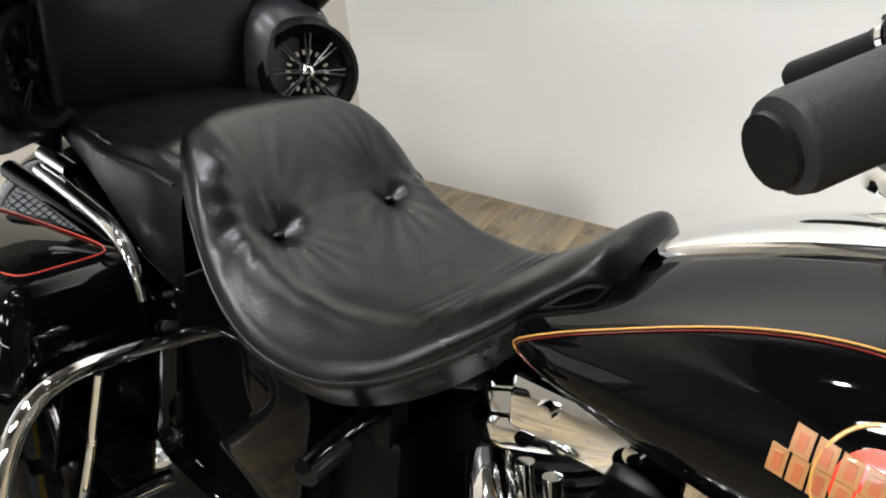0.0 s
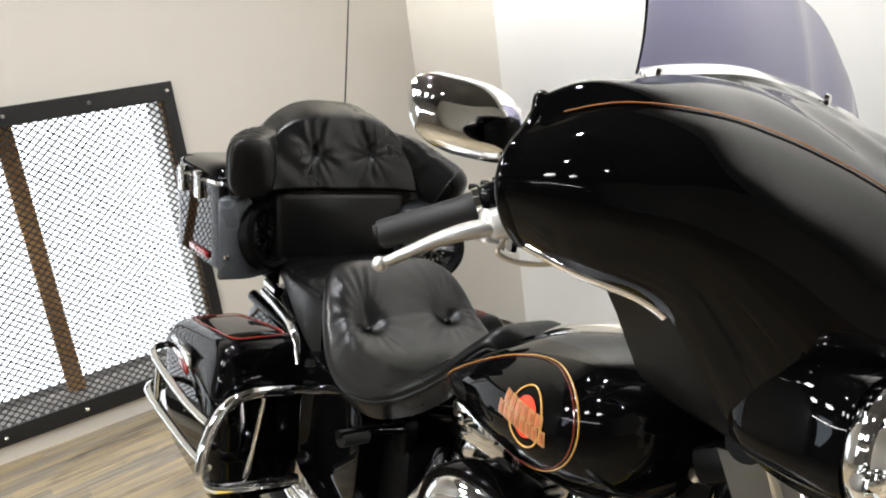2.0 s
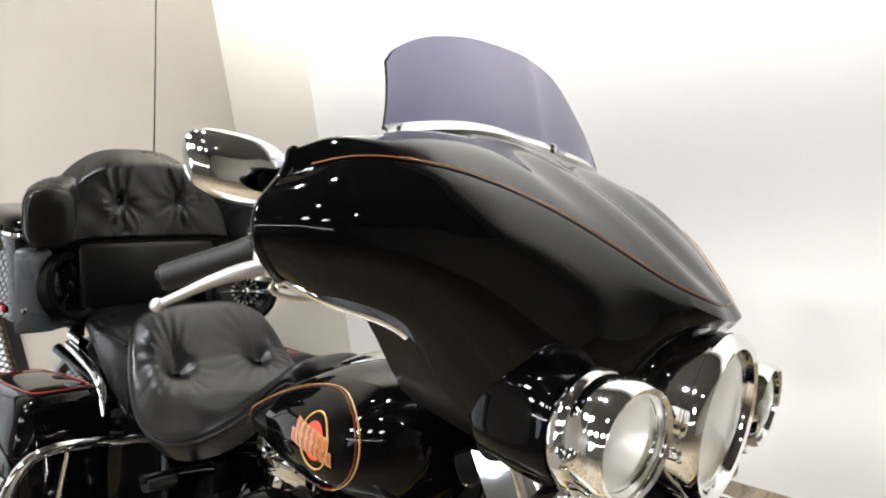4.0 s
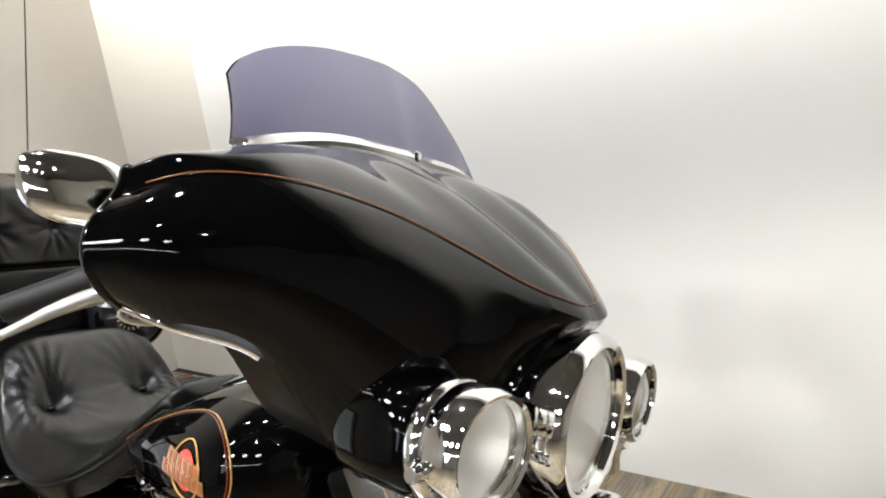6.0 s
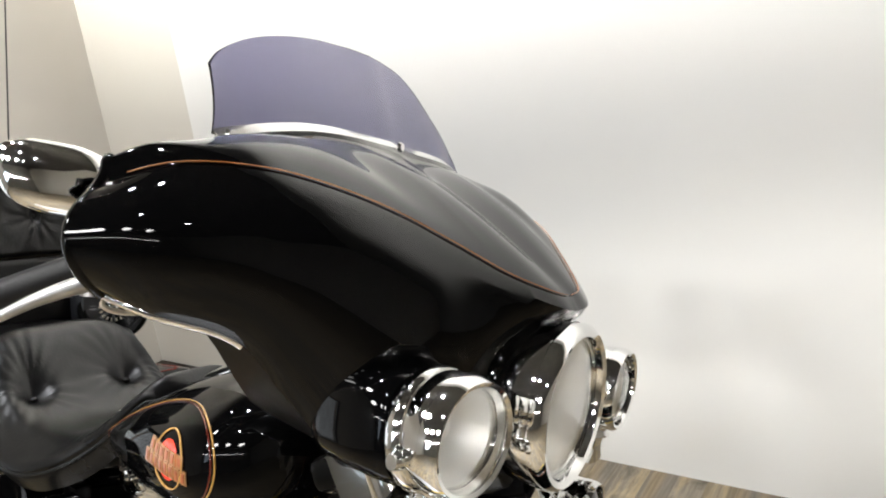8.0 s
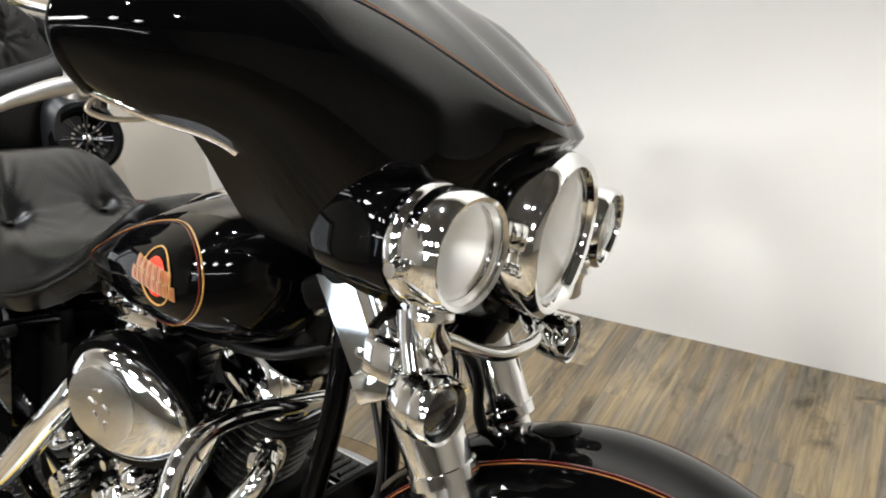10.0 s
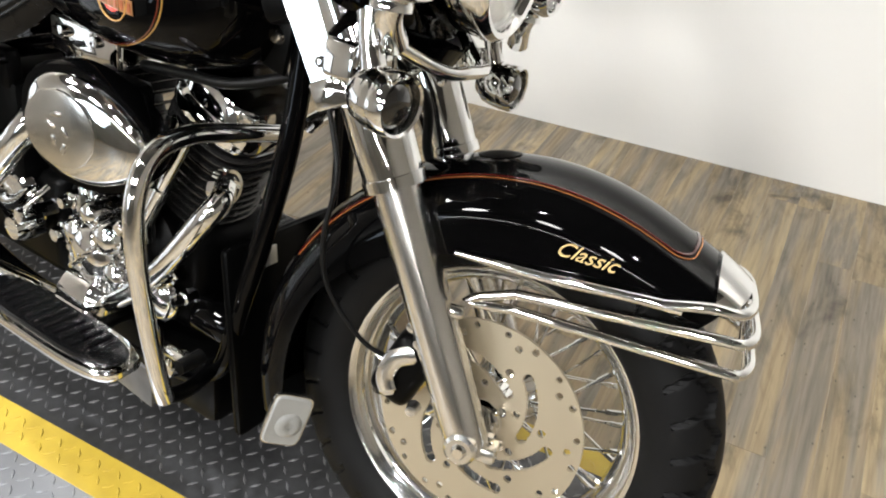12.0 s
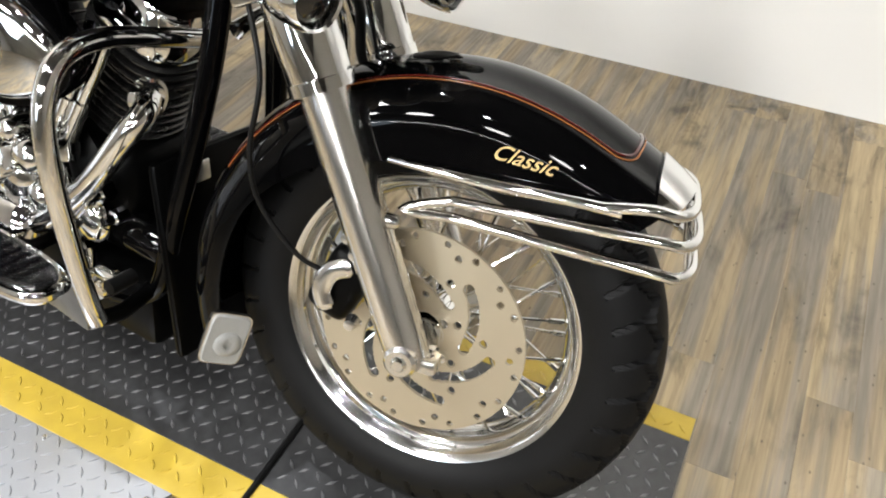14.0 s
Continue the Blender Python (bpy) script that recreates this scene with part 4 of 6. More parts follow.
def build_controls():
    part("handlebar", tube([(-0.576, -0.267, 1.009), (-0.53, -0.225, 1.035), (-0.42, -0.16, 1.03), (-0.34, -0.06, 0.95), (-0.34, 0.06, 0.95), (-0.42, 0.16, 1.03), (-0.53, 0.225, 1.035), (-0.576, 0.267, 1.009)], 0.0125, 14), chrome, bike, m=FC)
    for s in (-1, 1):
        a, b = Vector((-0.649, 0.331 * s, 0.963)), Vector((-0.576, 0.267 * s, 1.009))
        d = (b - a).normalized()
        side = d.cross(Vector((0, 0, 1))).normalized()
        axes = Matrix((d, side, d.cross(side) * -1)).transposed().to_4x4()
        grip = part("grip", tube([a, a + d * 0.003, a + d * 0.007, b - d * 0.012, b - d * 0.010, b], [0.0105, 0.0148, 0.0158, 0.0158, 0.0172, 0.0172], 28, smooth=0), grip_rubber, bike, "ribbed grey-black rubber grip", FC)
        part("end_cap", tube([a - d * 0.002, a + d * 0.006], 0.0115, 20, smooth=0), rubber, grip, m=FC)
        sw = part("switch_housing", box(0.046, 0.044, 0.044, b + d * 0.026, 0.013, axes, segments=4), black_paint, bike, "glossy black switch housing", FC)
        part("clamp_ring", tube([b + d * 0.000, b + d * 0.006], 0.021, 24, smooth=0), chrome, sw, m=FC)
        for k in range(3):
            part("button", box(0.010, 0.010, 0.008, b + d * (0.014 + 0.013 * k) + Vector((-0.016, 0.010 * s, 0.014)), 0.003), black_plain, sw, m=FC)
        part("screw", lathe([(0, 0.003), (0.004, 0.002), (0.005, 0)], "z", b + d * 0.028 + Vector((0, 0, 0.023)), 10), chrome, sw, m=FC)
        res = Vector((-0.522, 0.292 * s, 1.000))
        body = box(0.050, 0.034, 0.030, res + d * 0.012, 0.007, axes, segments=3)
        body = lathe([(0, 0.016), (0.010, 0.015), (0.012, 0.010), (0.012, -0.016), (0, -0.017)], "z", res - d * 0.010, 20, body)
        part("reservoir", body, cast_alloy, sw, "silver brake reservoir", FC)
        part("clamp", box(0.020, 0.034, 0.034, res + d * 0.035 + Vector((-0.012, -0.010 * s, 0.006)), 0.006, axes), black_paint, sw, m=FC)
        lev = tube([res + Vector((0.004, -0.004 * s, -0.004)), res + Vector((-0.012, 0.020 * s, -0.010)), res + Vector((-0.030, 0.048 * s, -0.024)), res + Vector((-0.045, 0.072 * s, -0.040)), Vector((-0.581, 0.386 * s, 0.945))],
                   [0.0125, 0.0140, 0.0110, 0.0085, 0.0065], 16, smooth=6, flat=0.65)
        lever = part("lever", lev, cast_alloy, bike, "brushed aluminium hand lever", FC)
        ball = bmesh.new()
        bmesh.ops.create_uvsphere(ball, u_segments=20, v_segments=12, radius=0.0075)
        ball.transform(Matrix.Translation((-0.581, 0.386 * s, 0.945)))
        part("ball_end", ball, cast_alloy, lever, m=FC)
        part("hydraulic_line", tube([res + Vector((0.012, -0.008 * s, -0.010)), res + Vector((0.006, 0.004 * s, -0.028)), res + Vector((0.024, -0.012 * s, -0.035)), res + Vector((0.050, -0.040 * s, -0.028)), res + Vector((0.070, -0.064 * s, -0.004))], 0.0028, 12), gold_line, bike, "brass-coloured brake line", FC)
        part("banjo", lathe([(0, 0.010), (0.008, 0.010), (0.008, -0.010), (0, -0.010)], "z", res + Vector((0.012, -0.008 * s, -0.016)), 8), chrome, sw, m=FC)
        # mirror
        mc0 = Vector((-0.566, 0.314 * s, 1.095))
        turn = Matrix.Rotation(radians(40 * s), 3, "Z")
        rows = []
        for j, (k, dx) in enumerate(((0.0, 0.020), (0.5, 0.019), (0.85, 0.013), (1.0, 0.003), (1.0, -0.004), (0.93, -0.006))):
            ring = []
            for i in range(40):
                yy, zz = squircle(math.tau * i / 40, 0.059 * k, 0.038 * k, 2.8)
                ring.append(mc0 + turn @ Vector((dx, yy + 0.006 * s * math.sin(math.tau * i / 40) * k, zz + 0.007 * k * math.cos(math.tau * i / 40) * s)))
            rows.append(ring)
        mir = part("mirror", surface(rows, close_u=True), chrome, bike, "chrome-backed rear-view mirror", FC)
        glass_rows = [[p + turn @ Vector((-0.0008, 0, 0)) for p in rows[-1]], [mc0 + turn @ Vector((-0.0068, 0, 0))] * 40]
        part("mirror_glass", surface(glass_rows, close_u=True), mirror_glass, mir, m=FC)
        foot = Vector((-0.500, 0.272 * s, 1.012))
        part("mirror_stalk", tube([mc0 + Vector((0.016, -0.012 * s, -0.004)), mc0 + Vector((0.026, -0.020 * s, -0.026)), foot + Vector((0, 0, 0.030)), foot], [0.0075, 0.0062, 0.0062, 0.008], 14), chrome, mir, m=FC)
        part("stalk_base", lathe([(0, 0.012), (0.009, 0.010), (0.011, 0.004), (0.011, -0.010), (0, -0.010)], "z", foot + Vector((0, 0, 0.004)), 16), chrome, mir, m=FC)


# ---- tank ----
def tank_size(x):
    t = (x + 0.80) / 0.44
    w = curve_at([(0, 0.085), (0.06, 0.135), (0.3, 0.178), (0.6, 0.203), (0.8, 0.200), (0.92, 0.165), (0.98, 0.115), (1, 0.07)], t)
    top = curve_at([(0, 0.752), (0.15, 0.784), (0.3, 0.820), (0.52, 0.855), (0.8, 0.880), (0.94, 0.868), (1, 0.835)], t)
    bot = curve_at([(0, 0.715), (0.3, 0.685), (0.6, 0.672), (0.9, 0.69), (1, 0.74)], t)
    return w, top, bot


def tank_side(x, z, s, lift=0.0):
    w, top, bot = tank_size(x)
    k = min(0.999, abs(z - (top + bot) / 2) / ((top - bot) / 2))
    return Vector((x, s * (w * (1 - k ** 2.5) ** (1 / 2.5) + lift), z))


def build_tank():
    rows = []
    for i in range(57):
        x = mix(-0.80, -0.36, i / 56)
        w, top, bot = tank_size(x)
        rows.append([Vector((x, *squircle(math.tau * k / 72, w, (top - bot) / 2, 2.5))) + Vector((0, 0, (top + bot) / 2)) for k in range(72)])
    tank = part("fuel_tank", surface(rows, close_u=True, cap=True), black_paint, bike, "glossy black fuel tank with an oval striped panel")
    oval = ((-0.772, 0.737), (-0.69, 0.786), (-0.59, 0.828), (-0.50, 0.846), (-0.445, 0.832), (-0.426, 0.795), (-0.438, 0.752), (-0.485, 0.722), (-0.57, 0.702), (-0.68, 0.702), (-0.745, 0.716))
    line = spline([(x, 0, z) for x, z in oval], 8, closed=True)
    mid = Vector((-0.58, 0, 0.775))
    for s in (-1, 1):
        part("pinstripe", tube([tank_side(p.x, p.z, s, 0.0006) for p in line], 0.0014, 6, smooth=0, closed=True, flat=0.6), stripe_gold, tank, "gold pinstripe")
        inner = [mid + (p - mid) * 0.972 for p in line]
        part("pinstripe", tube([tank_side(p.x, p.z, s, 0.0006) for p in inner], 0.0014, 6, smooth=0, closed=True, flat=0.6), stripe_red, tank, "dark red pinstripe")
        # the badge: a red disc in a gold ring behind two orange bars
        bx, bz = -0.502, 0.785

        def patch(x0, x1, z0, z1, lift, slope=0.0, steps=6):
            return solid(surface([[tank_side(mix(x0, x1, i / steps), mix(z0, z1, j / 3) + slope * (mix(x0, x1, i / steps) - bx), s, lift) for i in range(steps + 1)] for j in range(4)]), 0.0012)

        disc = [[tank_side(bx + 0.022 * k * math.cos(math.tau * i / 28), bz + 0.025 * k * math.sin(math.tau * i / 28), s, 0.0012) for i in range(28)] for k in (0.02, 0.6, 1.0)]
        badge = part("badge", surface(disc, close_u=True), badge_red, tank, "red and orange tank emblem")
        part("ring", tube([tank_side(bx + 0.031 * math.cos(math.tau * i / 40), bz + 0.036 * math.sin(math.tau * i / 40), s, 0.0016) for i in range(40)], 0.0013, 6, smooth=0, closed=True), stripe_gold, badge, "gold ring")
        for z0, z1, x0, x1 in ((-0.0005, 0.0135, -0.046, 0.034), (-0.0185, -0.0030, -0.055, 0.040)):
            n = 6 if z1 > 0 else 8
            wide = (x1 - x0) / n
            for q in range(n):
                xa = bx + x0 + wide * q
                part("plaque_edge", patch(xa, xa + wide * 0.86, bz + z0 - 0.001, bz + z1 + 0.001, 0.0022, -0.10, 2), badge_tan, badge)
                part("plaque", patch(xa + wide * 0.24, xa + wide * 0.64, bz + z0 + 0.002, bz + z1 - 0.002, 0.0030, -0.10, 2), badge_orange, badge, "orange emblem bar")
    rows = []
    for i in range(25):
        t = i / 24
        x = mix(-0.73, -0.40, t)
        top = tank_size(x)[1]
        w = curve_at([(0, 0.030), (0.3, 0.045), (0.8, 0.055), (1, 0.04)], t)
        rows.append([Vector((x, w * math.sin(math.pi * (k / 16 - 0.5)), top + 0.003 + 0.015 * math.cos(math.pi * (k / 16 - 0.5)) ** 0.8 - 0.004)) for k in range(17)])
    dash = part("tank_console", solid(surface(rows), 0.003), chrome, bike, "chrome tank console")
    part("fuel_cap", lathe([(0, 0.018), (0.028, 0.017), (0.034, 0.010), (0.035, 0)], "z", (-0.56, 0.085, 0.872), 28), chrome, dash)


# ---- seat ----
def dent(x, y, cx, cy, depth, wide):
    q = ((x - cx) ** 2 + (y - cy) ** 2) / wide ** 2
    return -depth * math.exp(-q * 2.2) - depth * 0.55 * math.exp(-math.sqrt(q) * 5.5)


def creases(x, y, cx, cy, seed, reach=0.10, depth=0.004, n=7):
    d = math.hypot(x - cx, y - cy)
    if d < 1e-4 or d > reach:
        return 0.0
    a = math.atan2(y - cy, x - cx)
    v = math.sin(a * n + seed + 1.2 * math.sin(a * 2 + seed)) * math.sin(a * (n - 3) + seed * 2.1)
    return depth * v * math.sin(math.pi * min(1, d / reach)) * (1 - d / reach)


def seat_half(x):
    return curve_at([(-1.285, 0.045), (-1.268, 0.082), (-1.22, 0.129), (-1.14, 0.171), (-1.04, 0.193), (-0.95, 0.186), (-0.88, 0.160), (-0.82, 0.124), (-0.76, 0.096), (-0.732, 0.082), (-0.718, 0.066), (-0.708, 0.03)], x)


def seat_top(x):
    return curve_at([(-1.285, 0.785), (-1.265, 0.808), (-1.21, 0.828), (-1.16, 0.803), (-1.10, 0.742), (-1.03, 0.708), (-0.95, 0.700), (-0.88, 0.714), (-0.82, 0.752), (-0.76, 0.802), (-0.732, 0.822), (-0.712, 0.806)], x)


def seat_low(x):
    return curve_at([(-1.285, 0.73), (-1.20, 0.695), (-1.13, 0.655), (-1.03, 0.622), (-0.94, 0.612), (-0.86, 0.640), (-0.80, 0.690), (-0.75, 0.75), (-0.70, 0.785)], x)


SEAT_Y = -0.02


def build_seat():
    rows = []
    for i in range(141):
        x = mix(-1.285, -0.712, i / 140)
        w, zt, zl = seat_half(x), seat_top(x), seat_low(x)
        row = []
        bucket = math.exp(-((x + 1.0) / 0.13) ** 2)
        edge_up = 0.012 * bucket
        for k in range(85):
            f = -1 + 2 * k / 84
            a = abs(f)
            if a < 0.72:
                q = a / 0.72
                y = w * q * 0.90
                z = zt + edge_up * math.exp(-((q - 0.80) / 0.20) ** 2) - 0.010 * bucket * math.cos(q * math.pi / 2) ** 2 - (0.022 * bucket + 0.018) * q ** 4
                xx = x
                for cx, cy in ((-1.10, -0.088), (-1.10, 0.088)):
                    z += dent(x, math.copysign(y, f), cx, cy, 0.020, 0.040) + creases(x, math.copysign(y, f), cx, cy, 1.3 + cy * 9, 0.12, 0.0042, 11)
                fold = math.exp(-((x + 0.862) / 0.030) ** 2) * math.exp(-((math.copysign(y, f) + 0.035) / 0.050) ** 2)
                fold2 = math.exp(-((x + 0.862) / 0.030) ** 2) * math.exp(-((math.copysign(y, f) - 0.050) / 0.045) ** 2)
                z += 0.0045 * math.sin((x + 0.86) * 300 + 14 * y) * (fold + fold2)
                z += 0.0007 * math.sin(x * 61 + f * 9) * math.sin(f * 23 + x * 40) * min(1, bucket * 2)
            else:
                q = (a - 0.72) / 0.28
                top = zt + edge_up * math.exp(-1.0) - (0.022 * bucket + 0.018)
                y = w * (0.90 + 0.10 * math.sin(math.pi * min(1, q * 1.7) / 2)) - 0.026 * q ** 2 * min(1, w / 0.1)
                z = mix(top, zl, q ** 1.25)
                if abs(q - 0.50) < 0.04:
                    y -= 0.003
            row.append(Vector((x, SEAT_Y + math.copysign(y, f), z)))
        rows.append(row)
    seat = part("saddle", surface(rows), leather, bike, "black leather rider saddle with two buttons")
    for s in (-1, 1):
        cap = bmesh.new()
        bmesh.ops.create_uvsphere(cap, u_segments=16, v_segments=10, radius=0.0075)
        bmesh.ops.scale(cap, vec=(1, 1, 0.6), verts=cap.verts)
        cap.transform(Matrix.Translation((-1.10, SEAT_Y + 0.088 * s, seat_top(-1.10) - 0.025)))
        part("button", cap, leather, seat)
        pipe = []
        for i in range(36):
            x = mix(-1.27, -0.72, i / 35)
            q = 0.50
            w, zt, zl = seat_half(x), seat_top(x), seat_low(x)
            bucket = math.exp(-((x + 1.0) / 0.13) ** 2)
            top = zt + 0.012 * bucket * math.exp(-1.0) - (0.022 * bucket + 0.018)
            pipe.append(Vector((x, SEAT_Y + s * (w * (0.90 + 0.10 * math.sin(math.pi * q * 1.7 / 2)) - 0.026 * q * q * min(1, w / 0.1) - 0.002), mix(top, zl, q ** 1.25))))
        part("seam_piping", tube(pipe, 0.0026, 8, smooth=0), leather_dull, seat)
    rows = []
    for i in range(61):
        x = mix(-1.52, -1.20, i / 60)
        t = i / 60
        w = curve_at([(0, 0.135), (0.4, 0.160), (0.8, 0.170), (1, 0.160)], t)
        zt = curve_at([(0, 0.785), (0.5, 0.790), (0.85, 0.796), (1, 0.785)], t)
        zl = curve_at([(0, 0.745), (0.4, 0.725), (0.8, 0.66), (1, 0.62)], t)
        row = []
        for k in range(61):
            f = -1 + 2 * k / 60
            a = abs(f)
            if a < 0.62:
                q = a / 0.62
                y, z = w * 0.93 * q, zt - 0.010 * q ** 3 + 0.0016 * math.sin(x * 45 + f * 7) * math.sin(f * 11)
            else:
                q = (a - 0.62) / 0.38
                y, z = w * (0.93 + 0.07 * math.sin(min(1, q * 2) * math.pi / 2)), mix(zt - 0.010, zl, q ** 1.2)
                if abs(q - 0.22) < 0.05:
                    y -= 0.003
            row.append(Vector((x, math.copysign(y, f), z)))
        rows.append(row)
    pill = part("pillion", surface(rows), leather, bike, "black leather passenger seat")
    for s in (-1, 1):
        part("seam_piping", tube([(mix(-1.50, -1.215, i / 20), s * (curve_at([(0, 0.135), (0.4, 0.160), (0.8, 0.170), (1, 0.160)], i / 20) * 0.985 + 0.0005), curve_at([(0, 0.785), (0.5, 0.790), (0.85, 0.796), (1, 0.785)], i / 20) - 0.022 - 0.010) for i in range(21)], 0.0026, 8, smooth=0), leather_dull, pill)
        part("grab_rail", tube([(-1.50, 0.172 * s, 0.70), (-1.42, 0.178 * s, 0.695), (-1.31, 0.185 * s, 0.682), (-1.265, 0.188 * s, 0.655), (-1.245, 0.19 * s, 0.61)], [0.010, 0.010, 0.010, 0.009, 0.006], 12), chrome, bike, "chrome grab rail beside the seat")


# ---- top box and backrest ----
def build_backrest():
    rows = []
    for j in range(61):
        v = j / 60
        row = []
        for i in range(91):
            u = -1 + 2 * i / 90
            top = 1.137 - 0.110 * abs(u) ** 3.0
            y = 0.215 * u * (1 - 0.12 * v ** 2)
            zb = 0.917 + 0.004 * abs(u)
            z = mix(zb, top, v)
            edge = min(1, (1 - abs(u)) / 0.14, v / 0.12 if v < 0.5 else (1 - v) / 0.17)
            puff = math.sin(max(0, edge) * math.pi / 2)
            x = -1.530 + 0.075 * puff - 0.052 * v ** 1.3
            for cy in (-0.069, 0.069):
                x += dent(z, y, 1.018, cy, 0.010, 0.032) + creases(z, y, 1.018, cy, 2.0 + 13 * cy, 0.09, 0.0022, 7)
            for cy in (-0.069, 0.069):
                up = z - 1.018
                for lean, deep, wide, over in ((0.30, 0.0046, 0.0070, True), (-0.16, 0.0036, 0.0060, True), (0.04, 0.0034, 0.0045, False), (-0.55, 0.0020, 0.0050, False), (0.62, 0.0020, 0.0050, False)):
                    if (up > 0) == over:
                        off = y - cy - lean * up * (1 if cy < 0 else -1) - 0.002 * math.sin(z * 60 + cy * 40)
                        fade = math.exp(-(up / (0.075 if over else 0.050)) ** 2)
                        x += puff * fade * deep * (0.55 * math.exp(-((abs(off) - 2.0 * wide) / wide) ** 2) - math.exp(-(off / wide) ** 2))
            x += 0.0012 * math.sin(y * 70 + z * 30) * math.sin(z * 55) * puff
            row.append(Vector((x, y, z)))
        rows.append(row)
    front = surface(rows)
    back = [[p + Vector((0, 0, 0)) for p in rows[0]], [Vector((-1.60, p.y, p.z)) for p in rows[0]]]
    front = surface(back, front)
    front = surface([rows[-1], [Vector((-1.60, p.y, p.z - 0.004)) for p in rows[-1]]], front)
    front = surface([[r[0] for r in rows], [Vector((-1.60, r[0].y, r[0].z)) for r in rows]], front)
    front = surface([[r[-1] for r in rows], [Vector((-1.60, r[-1].y, r[-1].z)) for r in rows]], front)
    rest = part("backrest", front, leather, bike, "black tufted leather passenger backrest with armrests")
    for s in (-1, 1):
        cap = bmesh.new()
        bmesh.ops.create_uvsphere(cap, u_segments=16, v_segments=10, radius=0.0085)
        bmesh.ops.scale(cap, vec=(0.6, 1, 1), verts=cap.verts)
        cap.transform(Matrix.Translation((-1.494, 0.069 * s, 1.018)))
        part("button", cap, leather, rest)
        end = Vector((-1.43, -0.226, 0.985)) if s < 0 else Vector((-1.44, 0.300, 0.918))
        run = spline([(-1.555, 0.120 * s, 1.010), (-1.530, 0.180 * s, 1.003), Vector((-1.52, 0.215 * s, 0.99)).lerp(end, 0.45), end], 12)
        rows = []
        n = len(run)
        for i, c in enumerate(run):
            t = i / (n - 1)
            ahead = (run[min(i + 1, n - 1)] - run[max(i - 1, 0)]).normalized()
            side = ahead.cross(Vector((0, 0, 1))).normalized()
            above = side.cross(ahead)
            k = math.sqrt(max(0.0, 1 - max(0, (t - 0.84) / 0.17) ** 4)) if s < 0 else math.sqrt(max(0.0, 1 - max(0, (t - 0.70) / 0.31) ** 2.6))
            ring = []
            for q in range(40):
                yy, zz = squircle(math.tau * q / 40, 0.050 * k, 0.064 * k, 3.2 if s < 0 else 2.7)
                wr = 0.0028 * math.sin(q * 1.1 + 5 * math.sin(t * 9)) * math.sin(t * 55 + q * 0.25) * (math.sin(math.pi * min(1, t / 0.75)) if t < 0.75 else 0)
                ring.append(c + side * (yy + wr) + above * (zz + wr))
            rows.append(ring)
        part("armrest", surface(rows, close_u=True, cap=True), leather, rest, "padded black leather armrest")
        part("armrest_piping", tube(rows[int(n * 0.80)][::2], 0.0024, 8, smooth=0, closed=True), leather_dull, rest)
    part("lower_pad", box(0.06, 0.33, 0.165, (-1.495, 0, 0.852), 0.02, segments=3), leather, rest, "flat black leather lumbar pad")


